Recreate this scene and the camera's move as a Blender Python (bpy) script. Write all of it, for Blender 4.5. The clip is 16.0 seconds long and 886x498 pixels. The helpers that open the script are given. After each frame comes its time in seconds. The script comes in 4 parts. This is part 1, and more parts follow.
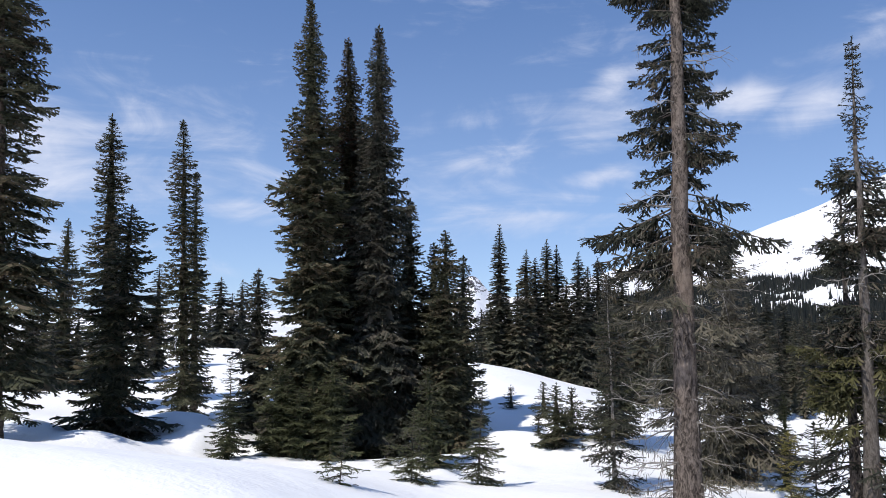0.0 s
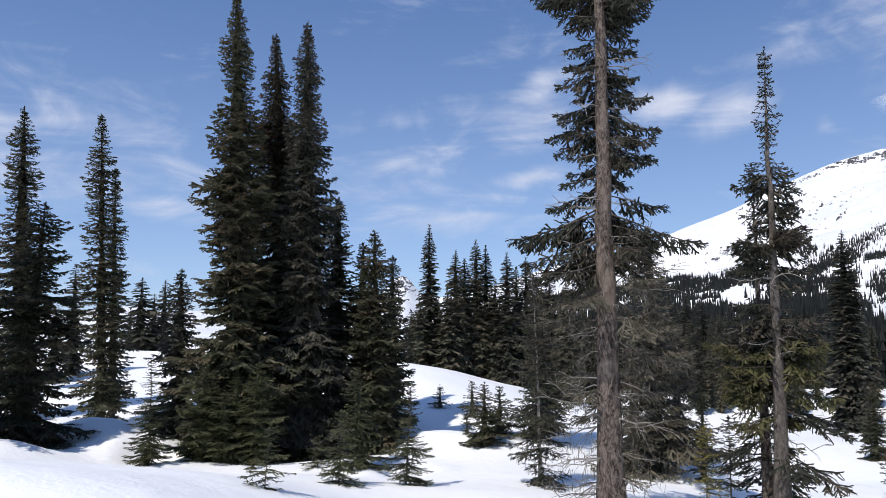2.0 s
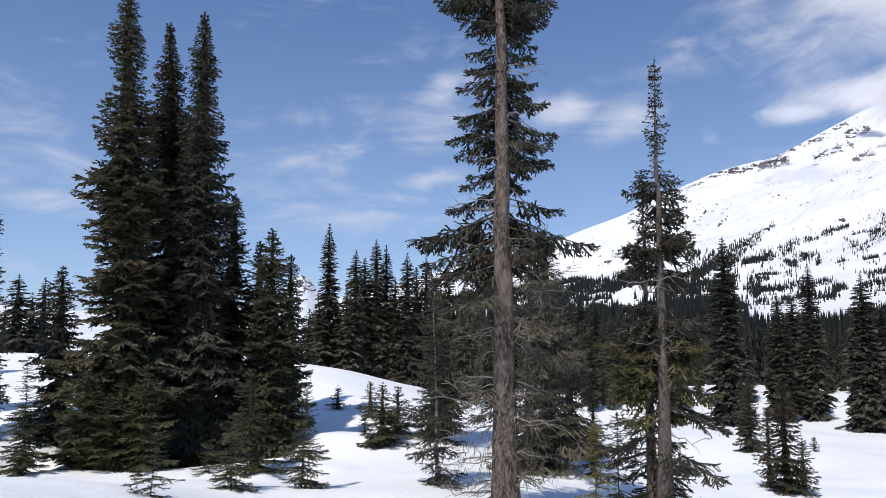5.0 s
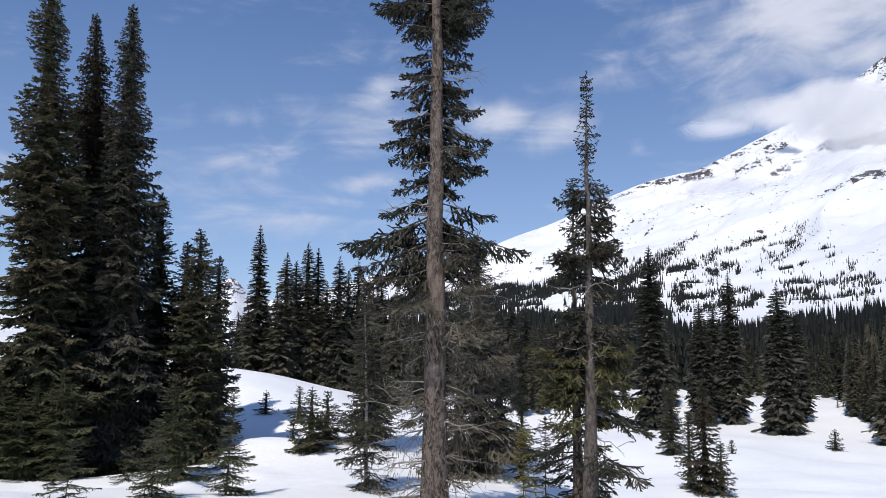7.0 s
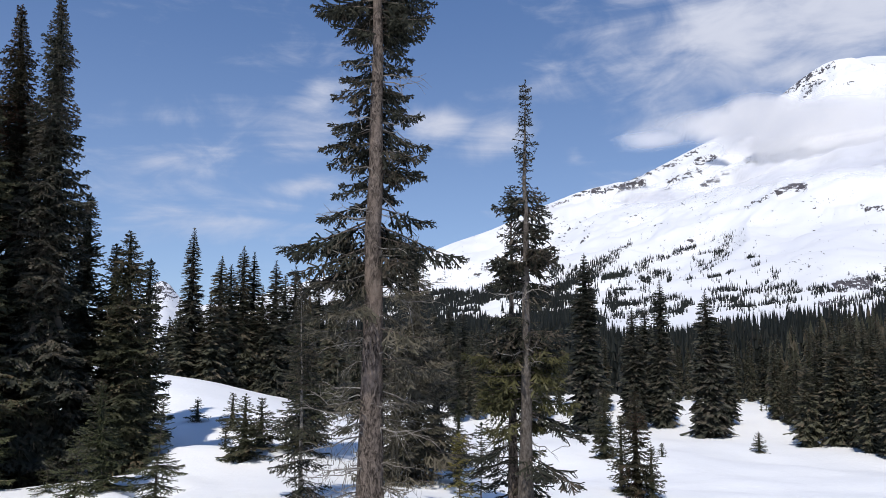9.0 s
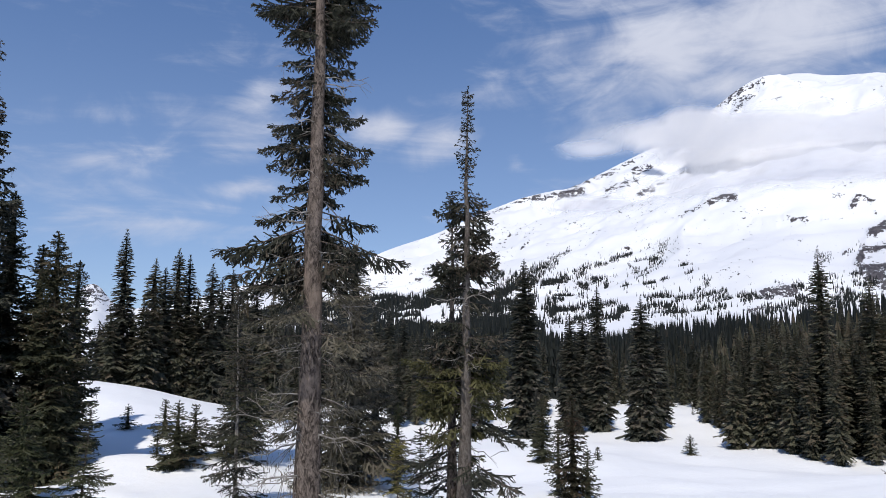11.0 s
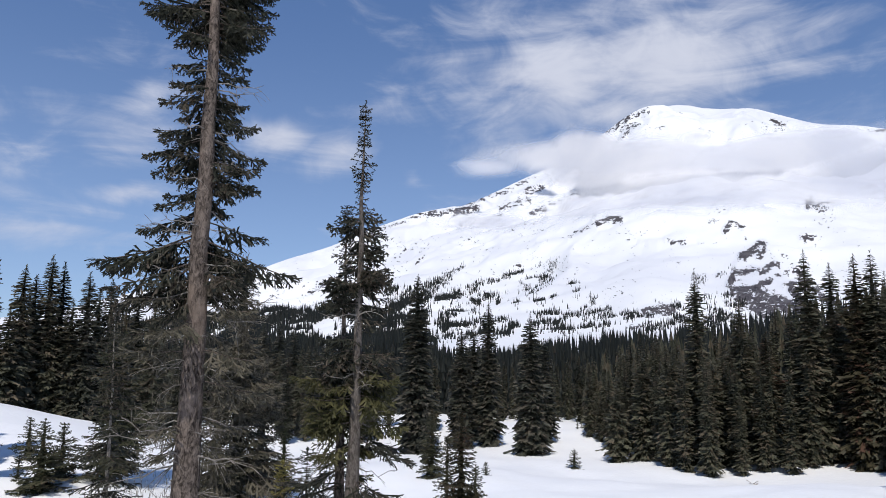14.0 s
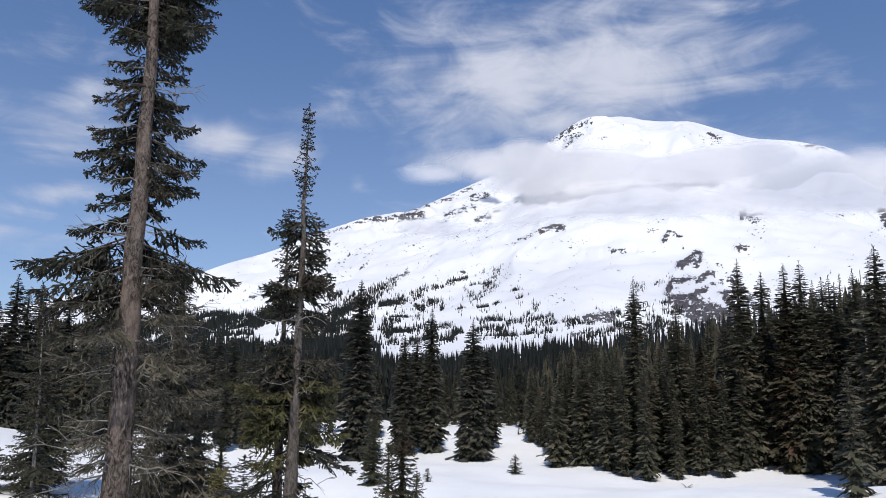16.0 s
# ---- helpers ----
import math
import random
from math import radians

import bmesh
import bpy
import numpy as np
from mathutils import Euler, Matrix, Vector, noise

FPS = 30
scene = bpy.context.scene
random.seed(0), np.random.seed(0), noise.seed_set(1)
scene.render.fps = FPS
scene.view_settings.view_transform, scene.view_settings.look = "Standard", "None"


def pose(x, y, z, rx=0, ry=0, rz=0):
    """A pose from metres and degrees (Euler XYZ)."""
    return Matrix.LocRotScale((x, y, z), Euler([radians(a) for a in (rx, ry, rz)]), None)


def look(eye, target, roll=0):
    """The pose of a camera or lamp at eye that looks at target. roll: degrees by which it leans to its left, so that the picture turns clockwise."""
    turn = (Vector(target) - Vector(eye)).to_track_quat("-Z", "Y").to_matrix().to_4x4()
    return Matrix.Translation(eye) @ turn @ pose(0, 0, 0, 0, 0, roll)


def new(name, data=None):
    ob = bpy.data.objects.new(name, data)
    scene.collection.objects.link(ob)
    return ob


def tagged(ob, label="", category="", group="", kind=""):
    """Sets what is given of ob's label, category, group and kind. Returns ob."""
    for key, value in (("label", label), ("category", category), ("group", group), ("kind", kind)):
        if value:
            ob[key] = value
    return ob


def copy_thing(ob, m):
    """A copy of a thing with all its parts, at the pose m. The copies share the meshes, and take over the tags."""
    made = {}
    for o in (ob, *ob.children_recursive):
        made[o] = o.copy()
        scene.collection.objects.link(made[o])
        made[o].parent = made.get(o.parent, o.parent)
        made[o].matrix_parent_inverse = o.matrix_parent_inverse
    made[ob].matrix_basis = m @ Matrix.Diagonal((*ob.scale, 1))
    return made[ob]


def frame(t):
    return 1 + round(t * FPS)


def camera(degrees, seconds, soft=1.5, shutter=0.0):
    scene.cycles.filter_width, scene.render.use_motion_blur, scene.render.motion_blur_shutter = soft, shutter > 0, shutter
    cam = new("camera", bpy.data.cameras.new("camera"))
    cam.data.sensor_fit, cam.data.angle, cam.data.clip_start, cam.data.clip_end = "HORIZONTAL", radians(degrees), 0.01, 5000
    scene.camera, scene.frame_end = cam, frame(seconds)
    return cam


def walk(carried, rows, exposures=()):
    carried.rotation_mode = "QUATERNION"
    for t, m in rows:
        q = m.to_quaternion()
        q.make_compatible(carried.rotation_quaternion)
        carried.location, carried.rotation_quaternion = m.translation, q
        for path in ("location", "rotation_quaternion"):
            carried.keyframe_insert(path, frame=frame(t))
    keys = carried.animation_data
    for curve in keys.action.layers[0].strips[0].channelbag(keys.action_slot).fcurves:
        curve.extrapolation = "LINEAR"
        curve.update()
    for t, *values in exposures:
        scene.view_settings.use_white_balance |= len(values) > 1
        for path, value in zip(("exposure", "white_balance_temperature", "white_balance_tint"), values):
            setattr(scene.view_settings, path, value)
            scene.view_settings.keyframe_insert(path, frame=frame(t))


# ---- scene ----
cam = camera(61.75, 16.0, soft=0.85)
EYE = 1.7
ROWS = [
    (0.0, 0.000, 0.000, -0.000, 0.00, 6.70, -0.60),
    (0.5, 0.014, -0.001, 0.001, -1.35, 6.69, -0.47),
    (1.0, 0.019, 0.002, 0.003, -2.67, 6.68, -0.31),
    (1.5, 0.025, 0.008, 0.006, -4.00, 6.70, -0.20),
    (2.0, 0.032, 0.009, 0.007, -5.36, 6.73, -0.11),
    (2.5, 0.038, 0.009, 0.007, -6.74, 6.76, -0.05),
    (3.0, 0.043, 0.009, 0.010, -8.11, 6.77, 0.02),
    (3.5, 0.050, 0.015, 0.008, -9.40, 6.78, -0.01),
    (4.0, 0.051, 0.020, 0.008, -10.62, 6.76, 0.01),
    (6.5, 0.068, 0.034, 0.009, -16.87, 6.98, -0.19),
    (7.0, 0.068, 0.034, 0.003, -18.25, 7.13, -0.30),
    (7.5, 0.073, 0.039, 0.002, -19.57, 7.27, -0.37),
    (8.0, 0.077, 0.038, 0.000, -20.77, 7.40, -0.38),
    (8.5, 0.079, 0.045, 0.002, -21.91, 7.51, -0.38),
    (9.0, 0.083, 0.050, 0.005, -23.01, 7.58, -0.34),
    (11.5, 0.107, 0.089, 0.016, -28.89, 8.17, -0.39),
    (12.0, 0.116, 0.098, 0.029, -30.30, 8.38, -0.45),
    (12.5, 0.128, 0.109, 0.043, -31.79, 8.58, -0.56),
    (13.0, 0.141, 0.121, 0.055, -33.25, 8.79, -0.62),
    (13.5, 0.154, 0.134, 0.063, -34.60, 8.98, -0.67),
    (14.0, 0.161, 0.150, 0.063, -35.82, 9.16, -0.67),
    (14.5, 0.171, 0.161, 0.066, -36.94, 9.30, -0.66),
    (15.0, 0.183, 0.166, 0.067, -37.99, 9.43, -0.66),
    (15.5, 0.191, 0.160, 0.067, -39.10, 9.57, -0.63),
    (16.0, 0.196, 0.147, 0.060, -40.15, 9.67, -0.64),
]
walk(cam, [(t, pose(x, y, EYE + z, 90 + pitch, roll, yaw)) for t, x, y, z, yaw, pitch, roll in ROWS],
     [(0.0, 0.48), (2.0, 0.38), (3.5, 0.34), (7.0, 0.26), (16.0, 0.17)])

# ---- light ----
SUN_AZ, SUN_EL = -138.0, 51.0      # degrees clockwise from +y, above the horizon


def heading(az, el=0.0):
    a, e = radians(az), radians(el)
    return Vector((math.sin(a) * math.cos(e), math.cos(a) * math.cos(e), math.sin(e)))


SUN_WAY = heading(SUN_AZ, SUN_EL)
sun = new("sun", bpy.data.lights.new("sun", "SUN"))
sun.data.energy, sun.data.angle, sun.data.color = 3.2, radians(0.6), (1.0, 0.95, 0.88)
sun.matrix_world = look(SUN_WAY * 200, (0, 0, 0))


class Nodes:
    """Short hand for node trees."""

    def __init__(self, tree):
        self.tree = tree
        tree.nodes.clear()

    def add(self, kind, ins=None, **props):
        node = self.tree.nodes.new(kind)
        for key, value in props.items():
            setattr(node, key, value)
        for key, value in (ins or {}).items():
            if isinstance(value, bpy.types.NodeSocket):
                self.tree.links.new(value, node.inputs[key])
            else:
                node.inputs[key].default_value = value
        return node

    def math(self, op, a, b=0.0, c=0.0, clamp=False):
        return self.add("ShaderNodeMath", {0: a, 1: b, 2: c}, operation=op, use_clamp=clamp).outputs[0]

    def noise(self, vec, scale, detail=5.0, rough=0.55, distort=0.0):
        return self.add("ShaderNodeTexNoise", {"Vector": vec, "Scale": scale, "Detail": detail, "Roughness": rough, "Distortion": distort}).outputs[0]

    def ramp(self, fac, lo, hi):
        return self.add("ShaderNodeMapRange", {0: fac, 1: lo, 2: hi}, interpolation_type="SMOOTHSTEP").outputs[0]

    def mix(self, fac, a, b):
        return self.add("ShaderNodeMix", {0: fac, 6: a, 7: b}, data_type="RGBA").outputs[2]

    def scaled(self, vec, x, y, z):
        return self.add("ShaderNodeMapping", {"Vector": vec, "Scale": (x, y, z)}).outputs[0]


def rgb(r, g, b):
    return (r, g, b, 1.0)


world = bpy.data.worlds.new("sky")
scene.world = world
world.use_nodes = True
w = Nodes(world.node_tree)
sky = w.add("ShaderNodeTexSky", sky_type="NISHITA", sun_disc=False, sun_elevation=radians(SUN_EL), sun_rotation=radians(SUN_AZ % 360), altitude=1700.0, air_density=1.0, dust_density=0.1, ozone_density=3.0)
direction = w.add("ShaderNodeTexCoord").outputs["Generated"]
split = w.add("ShaderNodeSeparateXYZ", {0: direction})
az_deg = w.math("MULTIPLY", w.math("ARCTAN2", split.outputs[0], split.outputs[1]), 57.2958)
el_deg = w.math("MULTIPLY", w.math("ARCSINE", split.outputs[2]), 57.2958)
flat = w.add("ShaderNodeCombineXYZ", {0: az_deg, 1: el_deg}).outputs[0]
wisps = w.noise(w.add("ShaderNodeMapping", {"Vector": flat, "Rotation": (0, 0, radians(14)), "Scale": (0.05, 0.24, 1)}).outputs[0], 1.0, 7.0, 0.57, 0.8)
puffs = w.noise(w.add("ShaderNodeMapping", {"Vector": flat, "Rotation": (0, 0, radians(-8)), "Scale": (0.16, 0.28, 1)}).outputs[0], 1.0, 7.0, 0.58, 0.9)


def cloud_bank(az, el, wide, tall, tilt, amount):
    """A soft patch of the sky in which clouds stand."""
    p = w.add("ShaderNodeMapping", {"Vector": flat, "Location": (-az, -el, 0)}).outputs[0]
    p = w.add("ShaderNodeMapping", {"Vector": p, "Rotation": (0, 0, radians(-tilt))}).outputs[0]
    p = w.add("ShaderNodeMapping", {"Vector": p, "Scale": (1 / wide, 1 / tall, 0)}).outputs[0]
    d = w.add("ShaderNodeVectorMath", {0: p, 1: p}, operation="DOT_PRODUCT").outputs["Value"]
    return w.math("MULTIPLY", w.math("EXPONENT", w.math("MULTIPLY", d, -1.0)), amount)


cover = None
BANKS = [(13.4, 19.3, 2.4, 1.3, 25, 1.0), (11.2, 15.6, 4.5, 1.8, 12, .85), (12.3, 12.2, 2.8, 1.0, 10, 1.0), (7.5, 14.5, 7, 2.2, 10, .55), (22.4, 16.9, 2.8, 1.4, 5, 1.15), (27.5, 16.0, 4, 1.8, 10, .9), (33.3, 14.8, 1.2, .9, 60, .6),
         (-29, 12.5, 6, 4, -25, 1.0), (-22, 11, 12, 2.2, -5, .75), (-15, 9.3, 7, 1.6, -6, .8), (-25, 16.5, 8, 2, -20, .55), (5, 10, 10, 2.2, -8, .55),
         (54, 22.8, 11.5, 4.0, 6, 1.45), (46, 22, 10, 4.4, 18, 1.15), (50, 26.5, 13, 2.6, 12, .85), (36, 23.5, 9, 3, 22, .62), (62, 22.3, 5, 2.4, 15, 1.0), (50, 19.6, 9, 2.2, 6, 1.05), (41, 16.3, 5.5, 1.5, 10, .78), (46, 17.0, 4, 1.4, 5, .85), (40, 20, 6, 1.5, 20, .5)]
for bank in BANKS:
    m = cloud_bank(*bank)
    cover = m if cover is None else w.math("MAXIMUM", cover, m)
streak = w.math("MULTIPLY_ADD", wisps, 0.62, w.math("MULTIPLY", puffs, 0.38))
streak = w.math("MULTIPLY_ADD", w.math("SUBTRACT", streak, 0.5), 2.35, 0.5)
amount = w.ramp(w.math("ADD", streak, w.math("MULTIPLY", cover, 0.58)), 0.56, 1.36)
height_ramp = w.ramp(el_deg, 0.0, 30.0)
air = w.mix(height_ramp, rgb(2.4, 3.5, 6.05), rgb(0.78, 1.58, 3.75))
clear = w.mix(0.6, sky.outputs[0], air)
shade = w.mix(puffs, rgb(4.3, 4.65, 5.85), rgb(5.9, 6.2, 7.2))
cloudy = w.mix(amount, clear, shade)
back = w.add("ShaderNodeBackground", {"Color": cloudy, "Strength": 0.103})
w.tree.links.new(back.outputs[0], w.add("ShaderNodeOutputWorld").inputs[0])


# ---- materials ----
def material(name):
    m = bpy.data.materials.new(name)
    m.use_nodes = True
    n = Nodes(m.node_tree)
    return m, n


def finish(n, colour, rough, bump=None, strength=0.4, distance=0.02, spec=0.3):
    ins = {"Base Color": colour, "Roughness": rough, "Specular IOR Level": spec}
    if bump is not None:
        ins["Normal"] = n.add("ShaderNodeBump", {"Height": bump, "Strength": strength, "Distance": distance}).outputs[0]
    shader = n.add("ShaderNodeBsdfPrincipled", ins)
    n.tree.links.new(shader.outputs[0], n.add("ShaderNodeOutputMaterial").inputs[0])


def snow_material():
    m, n = material("spring_snow")
    p = n.add("ShaderNodeTexCoord").outputs["Object"]
    broad, cups, grain = n.noise(p, 0.12, 4), n.noise(p, 1.6, 6, 0.6), n.noise(p, 14, 4, 0.7)
    colour = n.mix(n.ramp(broad, 0.35, 0.7), rgb(.84, .845, .86), rgb(.90, .90, .90))
    litter = n.math("MULTIPLY", n.ramp(n.noise(p, 9, 6, 0.75), 0.70, 0.80), n.ramp(n.noise(p, 0.35, 3), 0.45, 0.7))
    colour = n.mix(n.math("MULTIPLY", litter, 0.28), colour, rgb(.25, .21, .16))
    relief = n.math("ADD", n.math("MULTIPLY", cups, 1.0), n.math("MULTIPLY", grain, 0.12))
    finish(n, colour, 0.62, relief, 0.55, 0.10, 0.25)
    return m


def needle_material(name, dark, light, tired, share):
    """Needles: dark to light green, with some dry or lichen-grown sprays."""
    m, n = material(name)
    p = n.add("ShaderNodeTexCoord").outputs["Object"]
    isle = n.add("ShaderNodeNewGeometry").outputs["Random Per Island"]
    tree = n.add("ShaderNodeObjectInfo").outputs["Random"]
    colour = n.mix(n.math("MULTIPLY_ADD", isle, 0.65, n.math("MULTIPLY", tree, 0.35)), dark, light)
    old = n.ramp(n.math("ADD", n.noise(p, 0.8, 4), n.math("MULTIPLY", isle, 0.25)), 0.83 - share, 0.93 - share)
    colour = n.mix(old, colour, tired)
    d = n.add("ShaderNodeBsdfPrincipled", {"Base Color": colour, "Roughness": 0.55, "Specular IOR Level": 0.25})
    t = n.add("ShaderNodeBsdfTranslucent", {"Color": colour})
    mix = n.add("ShaderNodeMixShader", {0: 0.30, 1: d.outputs[0], 2: t.outputs[0]})
    n.tree.links.new(mix.outputs[0], n.add("ShaderNodeOutputMaterial").inputs[0])
    return m


def bark_material(name, a, b, c):
    m, n = material(name)
    p = n.add("ShaderNodeTexCoord").outputs["Object"]
    flakes = n.noise(n.scaled(p, 14, 14, 6), 1.5, 8, 0.74, 0.7)
    patches = n.noise(n.scaled(p, 2, 2, 0.9), 1.0, 4)
    colour = n.mix(n.ramp(flakes, 0.35, 0.68), a, b)
    colour = n.mix(n.ramp(patches, 0.5, 0.72), colour, c)
    finish(n, colour, 0.85, flakes, 1.0, 0.05, 0.15)
    return m


def mountain_material():
    m, n = material("snowfield_and_rock")
    p = n.add("ShaderNodeTexCoord").outputs["Object"]
    rock = n.add("ShaderNodeAttribute", attribute_name="rock").outputs["Fac"]
    lay = n.add("ShaderNodeAttribute", attribute_name="lay").outputs["Vector"]
    broken = n.noise(n.scaled(lay, 1, 1.3, 1), 2.4, 4, 0.62, 0.6)
    fine = n.noise(lay, 6.5, 3, 0.6, 0.5)
    gully = n.noise(n.add("ShaderNodeMapping", {"Vector": lay, "Rotation": (0, 0, radians(42)), "Scale": (1.3, 6.0, 1)}).outputs[0], 1.0, 3, 0.6, 0.4)
    uneven = n.math("MULTIPLY_ADD", n.math("SUBTRACT", broken, 0.5), 1.7, n.math("MULTIPLY", n.math("SUBTRACT", fine, 0.5), 1.8))
    uneven = n.math("MULTIPLY_ADD", n.math("SUBTRACT", gully, 0.5), 1.5, uneven)
    bare = n.ramp(n.math("ADD", rock, uneven), 0.46, 0.50)
    specks = n.math("MULTIPLY", n.ramp(n.noise(n.scaled(lay, 1, 1.5, 1), 4.0, 3, 0.6), 0.63, 0.65), n.ramp(n.noise(lay, 0.45, 4, 0.65), 0.56, 0.60))
    bare = n.math("MAXIMUM", bare, n.math("MULTIPLY", specks, n.ramp(n.add("ShaderNodeSeparateXYZ", {0: lay}).outputs[1], 3.5, 6.0)))
    # broad bluish-grey patches: soft shading, as of cloud shadows, put into the snow's colour
    snow_shading = n.ramp(n.noise(p, 0.0022, 6), 0.35, 0.7)
    snow = n.mix(snow_shading, rgb(.69, .70, .735), rgb(.815, .82, .825))
    stone = n.mix(n.ramp(fine, .35, .65), rgb(.030, .027, .031), rgb(.105, .094, .098))
    colour = n.mix(bare, snow, stone)
    finish(n, colour, 0.7, n.math("MULTIPLY_ADD", bare, 0.5, n.noise(p, 0.006, 5, 0.5)), 0.7, 9.0, 0.2)
    return m


SNOW = snow_material()
NEEDLES = needle_material("fir_needles", rgb(.031, .036, .023), rgb(.116, .116, .068), rgb(.125, .100, .064), 0.18)
NEEDLES_OLD = needle_material("lichen_grown_needles", rgb(.016, .019, .014), rgb(.068, .068, .047), rgb(.098, .080, .060), 0.16)
NEEDLES_GREY = needle_material("grey_green_needles", rgb(.030, .034, .026), rgb(.096, .098, .074), rgb(.115, .102, .080), 0.20)
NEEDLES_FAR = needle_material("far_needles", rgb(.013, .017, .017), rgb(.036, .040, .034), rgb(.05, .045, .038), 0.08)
NEEDLES_WOOD = needle_material("forest_needles", rgb(.046, .050, .036), rgb(.150, .147, .100), rgb(.135, .112, .08), 0.20)
NEEDLES_YOUNG = needle_material("young_needles", rgb(.034, .042, .022), rgb(.112, .116, .058), rgb(.13, .11, .06), 0.10)
NEEDLES_YELLOW = needle_material("yellow_needles", rgb(.09, .085, .026), rgb(.26, .225, .075), rgb(.17, .13, .06), 0.16)
NEEDLES_RED = needle_material("rusty_needles", rgb(.034, .032, .020), rgb(.095, .082, .048), rgb(.105, .060, .042), 0.16)
NEEDLES_MOSSY = needle_material("mossy_needles", rgb(.050, .050, .022), rgb(.132, .124, .052), rgb(.12, .10, .062), 0.12)
NEEDLES_LICHEN = needle_material("grey_lichen_needles", rgb(.054, .050, .035), rgb(.112, .104, .070), rgb(.150, .132, .098), 0.26)
BARK = bark_material("fir_bark", rgb(.020, .015, .012), rgb(.25, .203, .172), rgb(.27, .21, .172))
GREY_BARK = bark_material("weathered_fir_bark", rgb(.060, .050, .043), rgb(.190, .166, .146), rgb(.265, .240, .220))
DEADWOOD = bark_material("grey_deadwood", rgb(.13, .115, .10), rgb(.38, .35, .315), rgb(.50, .47, .43))
LICHEN = bark_material("beard_lichen", rgb(.07, .063, .048), rgb(.18, .162, .122), rgb(.24, .22, .175))
MOUNTAIN = mountain_material()


# ---- ground ----
RINGS = [  # distance, headings in degrees and the snow's height against the eye there
    (0, (0,), (-1.70,)),
    (6, (-30, 10, 50), (-2.04, -1.94, -2.08)),
    (12, (-30, -15, 0, 15, 35, 60), (-0.61, -1.26, -2.47, -2.76, -2.39, -2.17)),
    (16, (-32, -22, -12, -3, 6, 16), (-2.07, -2.73, -3.36, -2.79, -2.46, -3.02)),
    (20, (-28, -14, 0, 9, 22, 40, 60), (-1.85, -3.66, -3.82, -2.90, -4.23, -4.59, -3.48)),
    (23.5, (-32, -22, -8, 2, 12), (-2.34, -2.45, -3.79, -3.35, -2.76)),
    (28, (-28, -14, -2, 9, 20, 38, 60), (-2.97, -4.21, -3.53, -1.05, -4.15, -5.37, -5.08)),
    (34, (-24, -14, 2, 14), (-2.39, -2.86, -1.85, -3.12)),
    (42, (-22, -8, 4, 13, 25, 45, 65), (-3.01, -1.69, 1.02, -4.13, -7.69, -6.13, -4.45)),
    (52, (8, 30, 58), (-3.12, -6.45, -7.68)),
    (64, (-18, 3, 22, 45, 66), (-0.88, -3.63, -7.60, -7.57, -6.24)),
    (95, (-20, 15, 50), (-0.91, -6.50, -6.32)),
]
LX, LY, LZ, SPREAD = np.array([(r * math.sin(radians(a)), r * math.cos(radians(a)), h, .9 + .12 * r) for r, hs, zs in RINGS for a, h in zip(hs, zs)]).T

WELLS = [(-9.06, 26.49, .45, .7), (-8.9, 20.9, .5, .9), (-.11, 22.0, .4, .9), (-1.87, 22.42, .6, 1.2), (-3.57, 21.71, .4, 1.0), (-.74, 17.48, .2, .35), (.85, 17.98, .3, .4), (-2.19, 16.35, .2, .3), (-5.64, 20.23, .35, .4), (-10.52, 18.18, .4, .9), (-7.3, 22.4, -.45, 1.3), (2.3, 21.39, -.25, 1.8), (2.2, 25.0, .35, 1.3)]  # tree wells: x, y, depth, radius


def ground_height(x, y):
    """Height of the snow at x, y: levels that melt into one another, with hummocks."""
    x, y = np.asarray(x, float), np.asarray(y, float)
    d2 = (x[..., None] - LX) ** 2 + (y[..., None] - LY) ** 2
    k = np.exp(-d2 / (2 * SPREAD ** 2)) + 1e-4 / (1 + d2 / 200)
    z = (k * LZ).sum(-1) / k.sum(-1)
    r = np.hypot(x, y)
    bumps = .16 * np.sin(x * .42 + 1.3 * np.sin(y * .23)) * np.sin(y * .37 + .8 * np.sin(x * .31)) + .07 * np.sin(x * 1.1 + y * .6) * np.sin(y * .9 - x * .35)
    z = z + bumps * np.clip(r / 12, .15, 1)
    for wx, wy, deep, wide in WELLS:
        d2 = (x - wx) ** 2 + (y - wy) ** 2
        z = z - deep * np.exp(-d2 / (2 * wide ** 2)) + .3 * deep * np.exp(-(np.sqrt(d2) - 2.3 * wide) ** 2 / (.7 * wide ** 2))
    far = np.clip((r - 110) / 250, 0, 1)
    return 1.7 + z * (1 - far) + far * (-8.0)


def mesh_object(name, verts, faces, mat, parent=None, smooth=True, matrix=None):
    me = bpy.data.meshes.new(name)
    me.from_pydata(np.asarray(verts).tolist(), [], np.asarray(faces).tolist() if isinstance(faces, np.ndarray) else faces)
    me.materials.append(mat)
    if smooth:
        me.shade_smooth()
    me.update()
    ob = new(name, me)
    if parent is not None:
        ob.parent = parent
    if matrix is not None:
        ob.matrix_basis = matrix
    return ob


def polar_sheet(azimuths, radii, height):
    """Vertices and quads of a sheet on rings about the origin."""
    a, r = np.meshgrid(np.radians(azimuths), radii)
    x, y = r * np.sin(a), r * np.cos(a)
    z = height(x, y, np.degrees(a), r)
    v = np.stack([x, y, z], -1).reshape(-1, 3)
    n, m = len(radii), len(azimuths)
    i = (np.arange(n - 1)[:, None] * m + np.arange(m - 1)[None, :]).reshape(-1)
    return v, np.stack([i, i + 1, i + m + 1, i + m], -1)


